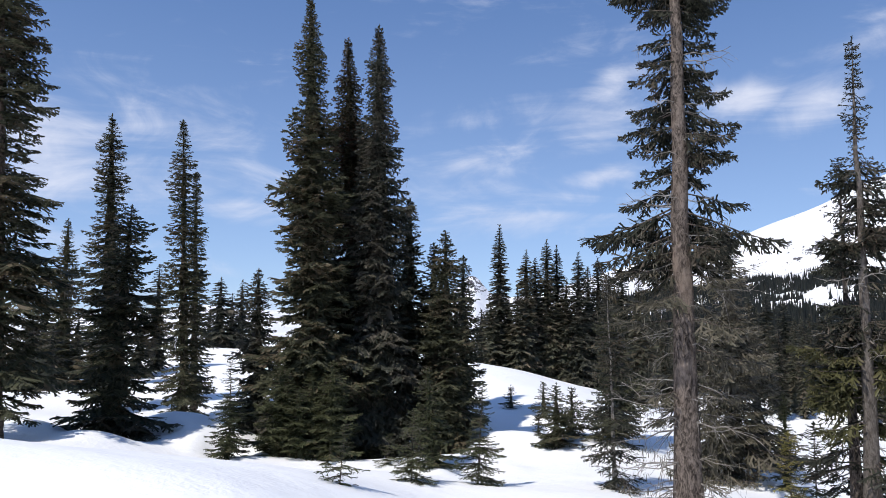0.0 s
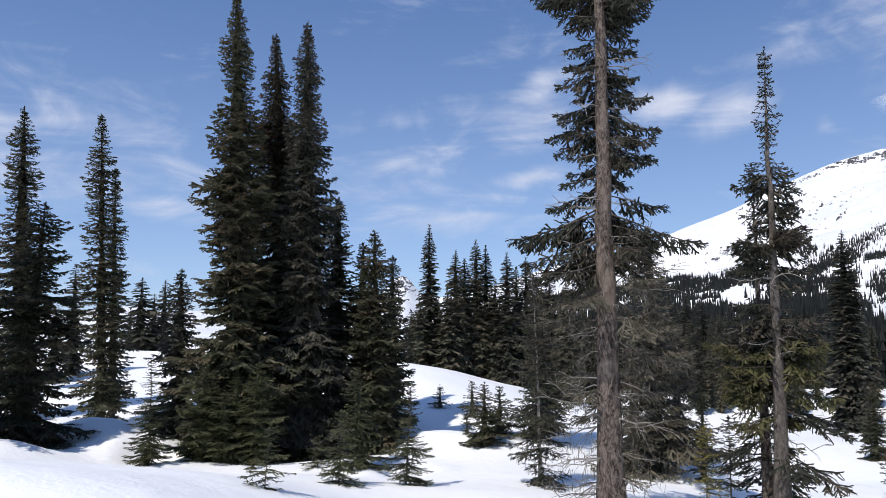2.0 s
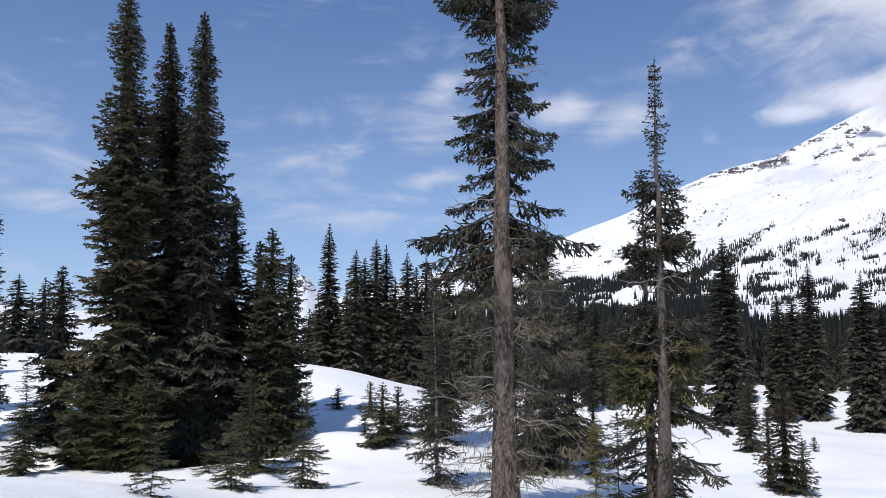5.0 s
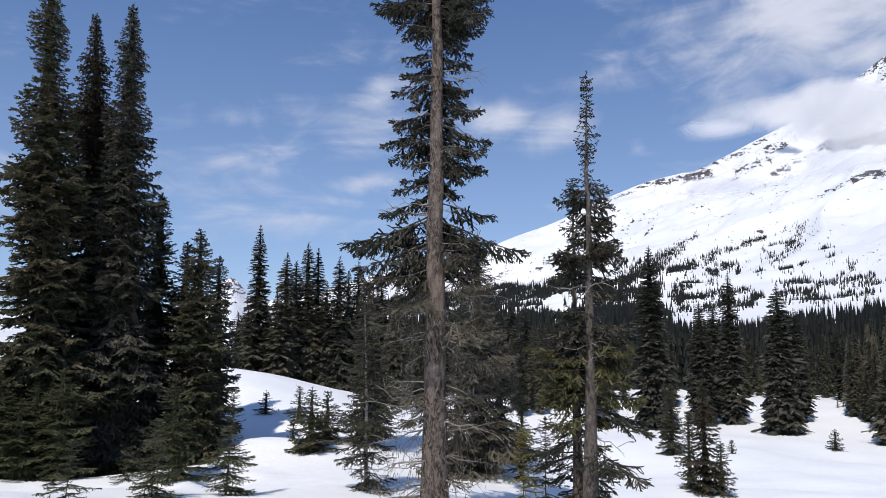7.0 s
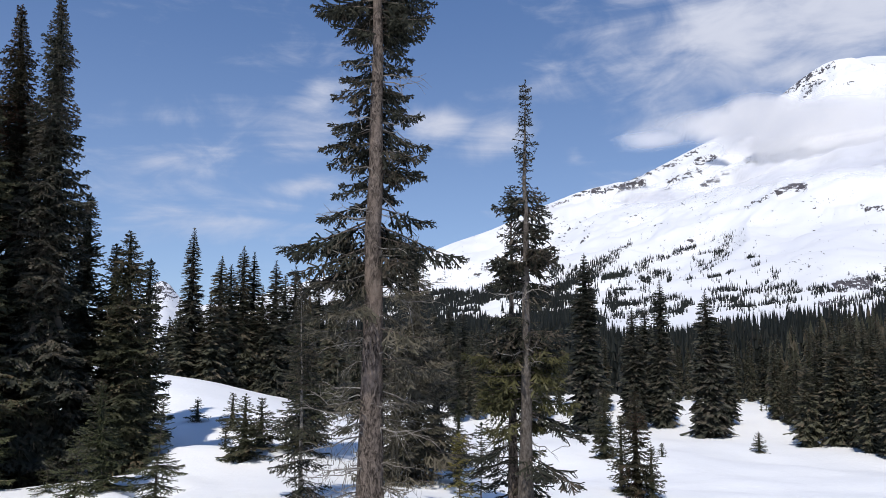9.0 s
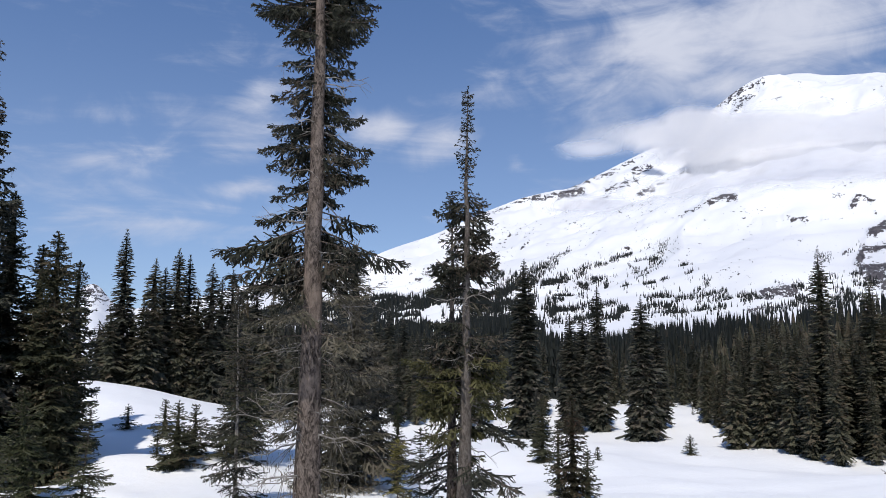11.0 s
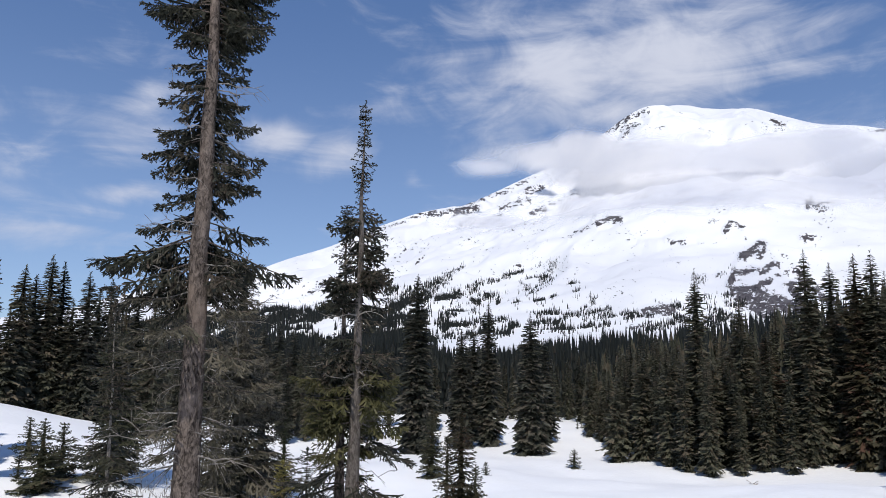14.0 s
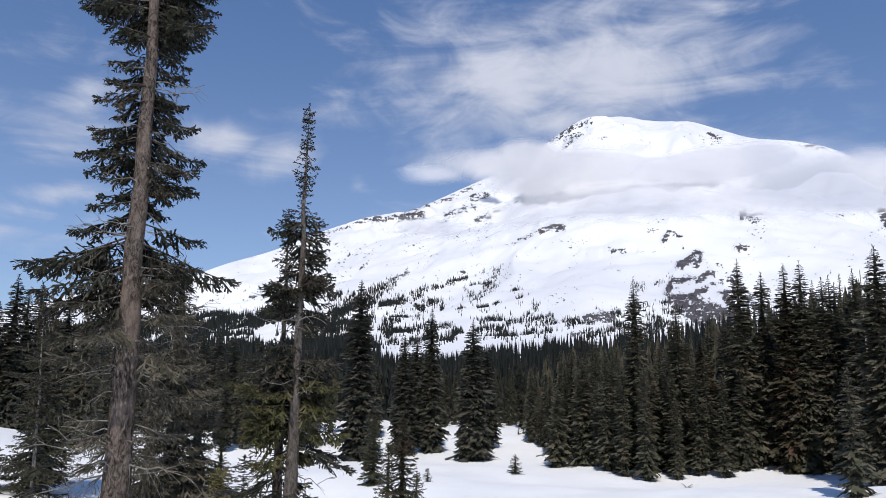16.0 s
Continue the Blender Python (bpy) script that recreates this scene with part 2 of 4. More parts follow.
azs = np.concatenate([np.arange(-180, -42, 3.0), np.arange(-42, 84, 0.28), np.arange(84, 181, 3.0)])
rings = np.concatenate([[0.05], np.geomspace(0.6, 120, 190), np.geomspace(125, 4900, 40)])
v, f = polar_sheet(azs, rings, lambda x, y, a, r: ground_height(x, y))
ground = mesh_object("ground", v, f, SNOW)
tagged(ground, "rolling spring snow with tree wells and hummocks", "snow", kind="structure")

# ---- mountain ----
SKYLINE = [(-42.0, 0.72), (-30.8, 0.81), (-20.2, 1.70), (-17.5, 2.17), (-15.5, 1.72), (-1.1, 2.15), (0.7, 3.04), (1.6, 4.49), (2.1, 5.10), (2.8, 4.37), (3.8, 2.85), (7.6, 3.30), (13.1, 5.09), (21.2, 6.92), (23.6, 7.97), (26.8, 9.02), (30.2, 10.58), (33.6, 11.84), (38.0, 12.74), (42.0, 14.52), (45.2, 15.80), (47.9, 17.42), (49.7, 18.67), (51.5, 19.55), (54.5, 19.36), (56.6, 18.79), (59.1, 18.66), (63.4, 16.94), (66.0, 16.52), (68.5, 15.74), (71.7, 13.51), (75.6, 10.46)]
SAZ, SEL = np.array(SKYLINE).T
# bare rock, as strokes: heading and height angle of both ends, half width, amount
SHOULDER_ROCKS = [(30.17, 10.41, 33.62, 11.58, 0.21, 0.75), (33.62, 11.67, 36.27, 12.01, 0.24, 0.90), (36.27, 12.01, 38.26, 12.31, 0.28, 1.00), (37.37, 12.64, 40.71, 13.65, 0.21, 0.70), (40.71, 13.87, 42.95, 14.52, 0.21, 0.60), (40.27, 12.34, 42.50, 13.00, 0.31, 0.75), (42.28, 13.57, 43.40, 13.87, 0.28, 0.90), (42.73, 11.92, 43.49, 12.18, 0.31, 1.05), (39.39, 11.54, 40.73, 11.82, 0.17, 0.70), (43.84, 12.57, 46.51, 13.41, 0.21, 0.60), (26.83, 8.80, 29.76, 9.96, 0.14, 0.60)]
SUMMIT_ROCKS = [(47.66, 17.38, 50.13, 18.73, 0.31, 0.75), (50.13, 18.86, 51.68, 19.24, 0.20, 0.95), (49.67, 18.04, 51.00, 18.27, 0.20, 0.80), (49.66, 17.32, 50.11, 17.81, 0.17, 0.80), (60.48, 17.60, 61.25, 17.04, 0.19, 1.05), (66.55, 16.14, 67.98, 15.81, 0.15, 0.90), (57.61, 17.56, 59.06, 17.65, 0.16, 0.50), (56.05, 14.90, 56.88, 14.93, 0.37, 0.75), (52.30, 17.92, 52.95, 17.88, 0.13, 0.70), (1.6, 4.0, 3.0, 4.0, .7, .75)]
BENCH_ROCKS = [(42.96, 9.47, 45.17, 10.00, 0.10, 0.80), (45.39, 10.08, 47.37, 10.93, 0.14, 0.85), (47.37, 11.02, 48.47, 11.18, 0.21, 1.00), (48.47, 11.26, 49.38, 11.29, 0.31, 1.10), (49.53, 9.69, 52.09, 9.38, 0.10, 0.65), (52.73, 9.62, 53.98, 9.33, 0.17, 1.05), (55.70, 11.01, 56.31, 10.77, 0.17, 0.90), (56.90, 10.12, 57.33, 10.73, 0.20, 1.05), (57.53, 10.64, 58.12, 10.28, 0.17, 1.00), (55.02, 9.26, 58.30, 9.60, 0.10, 0.70), (62.51, 11.55, 63.26, 11.29, 0.29, 1.00), (61.94, 11.59, 63.84, 11.57, 0.13, 0.60), (61.93, 9.27, 62.58, 9.31, 0.23, 1.05), (71.30, 11.11, 71.55, 10.14, 0.27, 1.10), (66.97, 8.97, 67.32, 8.95, 0.16, 0.90), (68.52, 11.11, 69.89, 11.06, 0.12, 0.75)]
CLIFF_FACE = [(57.96, 8.20, 59.31, 8.98, 0.28, 1.15), (59.39, 8.97, 59.03, 8.00, 0.22, 1.15), (56.18, 6.95, 57.58, 7.79, 0.08, 0.90), (56.91, 6.14, 57.39, 7.01, 0.19, 1.10), (57.39, 7.05, 58.91, 7.21, 0.19, 1.15), (59.22, 7.08, 59.95, 7.55, 0.22, 1.10), (60.10, 7.42, 60.42, 7.62, 0.17, 1.05), (57.15, 5.89, 58.78, 5.89, 0.19, 1.15), (58.78, 5.94, 59.66, 6.45, 0.22, 1.15), (60.57, 8.18, 61.21, 7.83, 0.11, 0.95), (60.70, 6.91, 61.56, 7.16, 0.17, 1.05), (60.50, 6.10, 61.13, 6.24, 0.11, 1.00), (60.07, 6.77, 60.38, 6.67, 0.14, 1.00)]
CLIFF_ROCKS = [(57.88, 5.38, 59.41, 4.20, 0.54, 1.15), (59.14, 5.27, 61.26, 4.33, 0.54, 1.15), (61.18, 5.71, 61.65, 4.57, 0.33, 1.05), (57.09, 5.47, 57.71, 5.09, 0.21, 0.90), (61.69, 6.84, 62.33, 6.00, 0.29, 0.95), (61.07, 6.04, 61.66, 6.23, 0.24, 0.90), (62.39, 5.80, 64.14, 3.96, 0.32, 0.90), (51.13, 4.31, 52.81, 4.52, 0.38, 1.05), (49.84, 3.04, 51.53, 3.46, 0.26, 0.70)]
LEDGE_ROCKS = [(22.57, 5.30, 23.65, 5.41, 0.09, 0.90), (23.64, 5.67, 25.16, 6.08, 0.08, 0.80), (25.16, 6.17, 26.12, 6.40, 0.08, 0.80), (25.17, 5.56, 25.83, 5.61, 0.13, 1.00), (26.22, 6.01, 26.48, 6.23, 0.17, 1.10), (26.74, 6.19, 27.35, 6.80, 0.13, 1.00), (26.67, 8.72, 27.99, 9.30, 0.11, 0.90), (32.41, 9.09, 32.85, 9.05, 0.11, 1.00), (33.63, 8.00, 34.25, 8.61, 0.11, 0.95), (41.34, 7.76, 41.89, 8.09, 0.13, 1.00), (40.00, 8.22, 40.51, 8.30, 0.09, 0.80)]
ROCKS = LEDGE_ROCKS + SHOULDER_ROCKS + SUMMIT_ROCKS + BENCH_ROCKS + CLIFF_FACE + CLIFF_ROCKS


def near_stroke(a, e, stroke):
    """Distance from a stroke, in its half widths."""
    a1, e1, a2, e2, half, k = stroke
    da, de = a2 - a1, e2 - e1
    s = np.clip(((a - a1) * da + (e - e1) * de) / max(da * da + de * de, 1e-6), 0, 1)
    return np.hypot(a - a1 - s * da, e - e1 - s * de) / half


def fbm(x, y, z, octaves=5):
    out = np.empty(x.shape)
    for i, (a, b, c) in enumerate(zip(x.ravel(), y.ravel(), z.ravel())):
        out.ravel()[i] = noise.fractal(Vector((a, b, c)), 1.0, 2.0, octaves)
    return out


def mountain_height(x, y, a, r):
    top = sum(np.interp(a + d, SAZ, SEL) for d in (-.7, -.35, 0, .35, .7)) / 5
    u = np.clip((r - 420) / 4000, 0, 1)
    e = -1.7 + (top + 1.7) * (1 - (1 - u) ** 1.65)
    ridges = 1 - np.abs(fbm(x / 620, y / 620, x * 0, 5)) * 1.6
    swell = fbm(x / 1500, y / 1500, x * 0 + 3, 4)
    amp = np.clip((r - 500) / 900, 0, 1) * np.clip((4420 - r) / 500, 0.12, 1) * np.clip((top - 1.5) / 8, 0.15, 1)
    e = e + amp * ((ridges - .55) * 1.5 + swell * 1.0)
    for stroke in ROCKS:
        e = e + 0.16 * stroke[5] * amp * np.clip(1.6 - near_stroke(a, e, stroke), 0, 1)
    drop = np.clip((r - 4420) / 300, 0, 1)
    return 1.7 + r * np.tan(np.radians(np.minimum(e, top + .05))) - drop * 500


maz = np.concatenate([np.arange(-50, -2, 0.5), np.arange(-2, 30, 0.2), np.arange(30, 78, 0.11), np.arange(78, 84, .3)])
mr = np.concatenate([np.geomspace(430, 1500, 90), np.linspace(1520, 4420, 120), [4500, 4750]])
v, f = polar_sheet(maz, mr, mountain_height)
mountain = mesh_object("mountain", v, f, MOUNTAIN)
tagged(mountain, "glaciated snow mountain with dark rock ribs and a domed summit", "mountain", kind="structure")
va, ve, vr = np.degrees(np.arctan2(v[:, 0], v[:, 1])), np.degrees(np.arctan2(v[:, 2] - 1.7, np.hypot(v[:, 0], v[:, 1]))), np.hypot(v[:, 0], v[:, 1])
rock = np.zeros(len(v))
for stroke in ROCKS:
    rock = np.maximum(rock, stroke[5] * np.clip(1.7 - near_stroke(va, ve, stroke), 0, 1.0))
lay = np.stack([va, ve, vr / 900], -1).astype(np.float32)
mountain.data.attributes.new("lay", "FLOAT_VECTOR", "POINT").data.foreach_set("vector", lay.ravel())
attr = mountain.data.attributes.new("rock", "FLOAT", "POINT")
attr.data.foreach_set("value", (rock * .85 - .25 + .10 * np.exp(-((ve - 6.5) / 2.6) ** 2)).astype(np.float32))



# ---- cloud on the mountain's shoulder ----
def cloud_material():
    m, n = material("cloud")
    p = n.add("ShaderNodeTexCoord").outputs["Object"]
    thick = n.add("ShaderNodeAttribute", attribute_name="thick").outputs["Fac"]
    body = n.math("MULTIPLY_ADD", n.noise(n.scaled(p, 1, 1, 1.9), 0.0028, 5, 0.52, 0.5), 0.9, thick)
    alpha = n.math("MULTIPLY", n.ramp(body, 0.32, 1.4), 0.95)
    mist = n.mix(n.ramp(n.noise(n.scaled(p, 1, 1, 2.6), 0.0016, 6, 0.55, 0.4), .36, .64), rgb(.335, .35, .40), rgb(.43, .435, .465))
    lit = n.add("ShaderNodeAddShader", {0: n.add("ShaderNodeBsdfDiffuse", {"Color": mist}).outputs[0], 1: n.add("ShaderNodeBsdfTranslucent", {"Color": rgb(.40, .40, .40)}).outputs[0]})
    clear = n.add("ShaderNodeBsdfTransparent")
    mix = n.add("ShaderNodeMixShader", {0: alpha, 1: clear.outputs[0], 2: lit.outputs[0]})
    n.tree.links.new(mix.outputs[0], n.add("ShaderNodeOutputMaterial").inputs[0])
    return m


PUFFS = [(50.1, 15.69, 7.24, 1.44, 1.50), (60.2, 15.27, 7.55, 1.38, 1.50), (68.7, 13.68, 7.09, 1.60, 1.50), (44.7, 16.15, 4.89, 1.29, 1.25), (46.8, 16.42, 2.66, 1.45, 1.90), (53.9, 13.62, 9.27, 1.27, 1.05), (47.8, 14.47, 3.93, 1.12, 1.15), (65.0, 12.87, 8.84, 1.42, 1.10), (39.6, 15.46, 3.61, 0.86, 0.85), (55.1, 17.04, 1.68, 0.58, 0.85), (64.1, 16.18, 2.23, 0.47, 1.00), (34.1, 11.25, 4.88, 0.43, 0.60), (46.5, 12.68, 4.80, 0.95, 0.75), (70.8, 14.37, 2.60, 0.75, 1.10), (38.5, 11.3, 5.5, 0.8, 0.85), (46, 12.0, 5, 0.7, 0.7), (54, 12.6, 8, 1.0, .9), (62, 12.6, 8, 1.1, 1.0), (70, 12.2, 6, 1.2, 1.05)]
cloud_az, slope_r = maz[maz > 34][::2], mr[(mr > 1500) & (mr <= 4420)]
ca, cr = np.meshgrid(cloud_az, slope_r)
cz = mountain_height(cr * np.sin(np.radians(ca)), cr * np.cos(np.radians(ca)), ca, cr) + 5
ce = np.degrees(np.arctan2(cz - 1.7, cr))
ce = np.concatenate([ce] + [ce[-1:]] * 25)
ca, cr = np.concatenate([ca] + [ca[-1:]] * 25), np.concatenate([cr] + [cr[-1:]] * 25)
lift = np.array([slope_r[np.argmax(col[:len(slope_r)] >= 14.0)] if (col >= 14.0).any() else 3600.0 for col in ce.T])  # there it leaves the slope and stands up
lift = np.array([lift[max(0, k - 10):k + 11].min() for k in range(len(lift))])
for again in range(3):
    lift = np.convolve(np.pad(lift, 13, mode="edge"), np.ones(27) / 27, mode="valid")
for k, r in enumerate(lift):
    n = int(np.searchsorted(slope_r, r))
    foot = float(np.interp(r, slope_r, ce[:len(slope_r), k]))
    cr[n:, k] = r
    ce[n:, k] = foot + .085 * np.arange(len(ce) - n)
v = np.stack([cr * np.sin(np.radians(ca)), cr * np.cos(np.radians(ca)), 1.7 + cr * np.tan(np.radians(ce))], -1).reshape(-1, 3)
i = (np.arange(ca.shape[0] - 1)[:, None] * ca.shape[1] + np.arange(ca.shape[1] - 1)[None]).reshape(-1)
cloud = mesh_object("cloud", v, np.stack([i, i + 1, i + 1 + ca.shape[1], i + ca.shape[1]], -1), cloud_material())
cloud.data.normals_split_custom_set_from_vertices([tuple(SUN_WAY)] * len(v))  # droplets scatter alike whatever the sheet's slope
tagged(cloud, "soft white cloud hanging on the mountain's shoulder", "cloud", kind="structure")
thick = np.zeros(ca.shape)
for a, e, wa, we, k in PUFFS:
    thick = np.maximum(thick, k * np.exp(-((ca - a) / wa) ** 2 - ((ce - e) / we) ** 2))
edge = np.clip((ca - 34) / 3, 0, 1) * np.clip((ce - 9.5) / 1.0, 0, 1) * np.clip((20.5 - ce) / 1.0, 0, 1)
cloud.data.attributes.new("thick", "FLOAT", "POINT").data.foreach_set("value", ((thick - .25) * 1.1 * edge - .3 * (1 - edge)).ravel().astype(np.float32))


# ---- trees ----
def unit(a):
    return a / np.maximum(np.linalg.norm(a, axis=-1, keepdims=True), 1e-9)


def blades(p, d, side, length, width):
    """Small brushes of needles: blunt, a little crooked, two triangles each."""
    w = (side * width[:, None])
    tip = p + d * length[:, None]
    v = np.stack([p - w * .28, p + w * .28, tip - d * (length * .16)[:, None] + w * .5, tip - w * .36], 1).reshape(-1, 3)
    i = np.arange(len(p))[:, None] * 4
    return v, np.concatenate([i + [0, 1, 2], i + [0, 2, 3]], 0)


def stem(points, radii, sides=8):
    """A tapered round stem along points."""
    points, radii = np.asarray(points, float), np.asarray(radii, float)
    way = unit(np.gradient(points, axis=0))
    up = np.where(np.abs(way[:, 2:3]) > .9, [[1.0, 0, 0]], [[0, 0, 1.0]])
    s = unit(np.cross(way, up))
    n = np.cross(s, way)
    a = np.arange(sides) * 2 * np.pi / sides
    ring = s[:, None] * np.cos(a)[None, :, None] + n[:, None] * np.sin(a)[None, :, None]
    v = (points[:, None] + ring * radii[:, None, None]).reshape(-1, 3)
    k = np.arange(len(points) - 1)[:, None] * sides
    j = np.arange(sides)[None]
    q = np.stack([k + j, k + (j + 1) % sides, k + sides + (j + 1) % sides, k + sides + j], -1).reshape(-1, 4)
    return v, q


def joined(pieces):
    """Several (vertices, faces) in one."""
    vs, fs, n = [], [], 0
    for v, f in pieces:
        vs.append(v)
        fs.append(f + n)
        n += len(v)
    return np.concatenate(vs), np.concatenate(fs)


def spire(rng, tiers=9, tips=7, width=.13, power=.85):
    """A small far fir of unit height: jagged tiers of boughs round a stem."""
    pieces = []
    for i in range(tiers):
        rel = i / tiers
        r = width * (1 - rel) ** power * rng.uniform(.7, 1.2)
        z = .04 + rel * .93
        n = tips * 2
        a = np.arange(n) * 2 * np.pi / n + rng.uniform(0, 6.3)
        rr = r * np.where(np.arange(n) % 2, .45, 1.0) * rng.uniform(.6, 1.35, n)
        ring = np.stack([np.cos(a) * rr, np.sin(a) * rr, z - rr * .45 + rng.normal(0, .008, n)], -1)
        v = np.concatenate([ring, [[0, 0, z + 1.6 / tiers * .93]]])
        j = np.arange(n)
        pieces.append((v, np.stack([j, (j + 1) % n, np.full(n, n)], -1)))
    pieces.append((np.array([[.012, 0, 0], [-.006, .01, 0], [-.006, -.01, 0], [0, 0, .9]]), np.array([[0, 1, 3], [1, 2, 3], [2, 0, 3]])))
    return joined(pieces)


def fingers(p, d, up, length, n, spread, width, rng, tuft, least_width):
    """Side sprays in pairs along many straight twigs, each with one at its tip. p, d, up: rows; returns rows of base, way, side, length, width."""
    k = len(p)
    u = np.tile(np.linspace(.12, .9, n), (k, 1)) + rng.normal(0, .04, (k, n))
    out = []
    lat = unit(np.cross(d, up))
    for sign in (-1, 1):
        th = spread * rng.uniform(.75, 1.2, (k, n)) * (1.1 - .45 * u)
        way = d[:, None] * np.cos(th)[..., None] + lat[:, None] * (sign * np.sin(th))[..., None]
        way[..., 2] += rng.normal(-.12, .16 * tuft, (k, n)) - .10 * np.sin(th)
        long_ = length[:, None] * (.62 - .38 * u) * rng.uniform(.65, 1.2, (k, n)) * np.clip(u * 4, .5, 1)
        out.append((p[:, None] + d[:, None] * (u * length[:, None])[..., None], way, long_))
    tip = d + 0
    tip[:, 2] += rng.normal(.02, .12 * tuft, k)
    base = np.concatenate([np.concatenate([o[0] for o in out], 1).reshape(-1, 3), p + d * (length * .72)[:, None]])
    way = unit(np.concatenate([np.concatenate([o[1] for o in out], 1).reshape(-1, 3), tip]))
    long_ = np.concatenate([np.concatenate([o[2] for o in out], 1).reshape(-1), length * .36])
    ups = np.concatenate([np.repeat(up, 2 * n, 0), up])
    side = unit(np.cross(way, ups + rng.normal(0, .35 * tuft, ups.shape)))
    long_ = long_ + .6 * least_width
    return base, way, side, long_, np.clip(long_ * width, least_width, 1.7 * least_width) * rng.uniform(.8, 1.25, len(long_))


def crown(rng, height, radius, bottom=0.06, ceil=.993, step=0.2, fine=0.11, power=0.66, thin=0.0, lumps=0.16, sweep=0.0, fan=.5, level=1, bare=0.0, shy=None, least=6, beard=0.0, tuft=1.0, core=.05, sub=3, least_width=.045, spine=.26, heart=.0, beard_length=.15, hang=.22, finger=.3, jitter=.3, plume=.24):
    """Boughs of a narrow fir in whorls: drooping fern-like fronds round the stem. fine: the distance of twigs on a bough; level 2: twigs that fork again;
    bare: the part of each bough next to the stem that has no needles; shy: the heading (radians) towards which few boughs grow; beard: the share of hanging lichen.
    Returns the sprays, the boughs' sticks and the lichen."""
    parts, sticks, beards = [], [], []
    z = height * bottom
    bulge = rng.uniform(0, 6.3, 3)
    while z < height * ceil:
        rel = z / height
        reach = radius * min(1.0, (1 - rel) ** power * 1.12, .012 + 3.4 * (1 - rel)) * (0.62 + 0.38 * min(1, (rel - bottom + .05) / .12)) + core * (1 - rel)
        reach *= 1 + lumps * (math.sin(rel * 17 + bulge[0]) * .5 + math.sin(rel * 41 + bulge[1]) * .5)
        count = int(rng.integers(least, least + 3)) if reach > .3 else 5
        turn = rng.uniform(0, 6.3)
        for b in range(count):
            phi = turn + b * 6.283 / count + rng.normal(0, .22)
            if rng.random() < thin * min(1.0, 2.2 * (1 - rel)) or (shy is not None and math.cos(phi - shy) > .62 and rng.random() < .94):
                continue
            long_ = max(.09, reach * rng.uniform(.66, 1.16))
            rise = (0.46 * rel - 0.22 - sweep) + rng.normal(0, .10)
            out = np.array([math.cos(phi), math.sin(phi), 0.0])
            lat = np.array([-math.sin(phi), math.cos(phi), 0.0])
            z0 = z + rng.uniform(-jitter, jitter) * step
            droop = .24 * long_
            n = int(min(9, max(3, round(long_ * (1 - bare) / fine))))
            u = np.linspace(max(.05, bare), .93, n)
            axis = lambda q: np.concatenate([out[:2][None] * (long_ * q)[:, None], (z0 + long_ * q * rise - droop * q ** 2 + droop * .8 * q ** 4)[:, None]], 1)
            p = axis(u)
            slope = rise - 2 * droop / long_ * u + 3.2 * droop / long_ * u ** 3
            along = unit(np.concatenate([np.tile(out[:2], (n, 1)), slope[:, None]], 1))
            up = unit(np.array([0, 0, 1.0]) - along * along[:, 2:3])
            ways, starts, lens, ups = [], [], [], []
            for sign in (-1, 1):
                th = rng.uniform(.75, 1.15, n) * (1.15 - .55 * u)
                w_ = along * np.cos(th)[:, None] + lat * (sign * np.sin(th))[:, None]
                w_[:, 2] += rng.normal(-hang, .16 * tuft, n) * np.sin(th)
                ways.append(w_), starts.append(p), ups.append(unit(up + lat * sign * .35))
                lens.append(fan * (1 + .6 * max(0, 1 - long_ / .8)) * long_ * (1.12 - u) ** .75 * rng.uniform(.6, 1.2, n) * np.clip(u * 3.5, .55, 1) + .45 * fine * min(1.0, .3 + long_ / .8))
            ways.append(along[-1:]), starts.append(p[-1:] - along[-1:] * .06 * long_), ups.append(up[-1:]), lens.append(np.array([.16 * long_ + .3 * fine]))
            ways, starts, lens, ups = unit(np.concatenate(ways)), np.concatenate(starts), np.concatenate(lens), np.concatenate(ups)
            if level == 1:
                side = unit(np.cross(ways, ups + rng.normal(0, (.35 if long_ > .7 else .9) * tuft, ups.shape)))
                parts.append((starts, ways, side, lens * 1.08, np.maximum((plume + .14 * max(0, 1 - long_ / .8)) * lens, .34 * fine * min(1.0, .3 + long_ / .8)) * rng.uniform(.8, 1.2, len(lens))))
            else:
                parts.append(fingers(starts, ways, ups, lens, 2 if long_ < .5 else sub, .85, finger, rng, tuft, least_width * min(1.0, .4 + long_)))
                side = unit(np.cross(ways, ups + rng.normal(0, .6 * tuft, ups.shape)))
                parts.append((starts, ways, side, lens, np.clip(spine * lens, least_width * min(1.0, .4 + long_), 2.2 * least_width)))
            q = np.linspace(0, .93, 4)
            sticks.append((axis(q) - [0, 0, .008], .005 + .010 * long_))
            if beard and rng.random() < beard:
                m = max(2, len(starts) // 2)
                j = rng.integers(0, len(starts), m)
                beards.append(starts[j] + ways[j] * (lens[j] * rng.uniform(0, 1, m))[:, None])
        z += min(step * (0.6 + 0.55 * (1 - rel)), (.04 + .28 * reach if reach < .6 else .05 + .36 * reach)) * rng.uniform(.8, 1.2)
    if ceil > .9:
        k = int(16 + height)
        p = np.zeros((k, 3))
        p[:, 2] = height * (1 - (1 - ceil) * 2.5 * rng.random(k))
        a = rng.uniform(0, 6.3, k)
        d = unit(np.stack([np.cos(a), np.sin(a), rng.uniform(.5, 2.5, k)], -1))
        parts.append((p, d, unit(np.cross(d, [0, 0, 1.0])), rng.uniform(.4, .8, k) * min(fine, .2), np.full(k, min(fine, .2) * .2)))
    strands = None
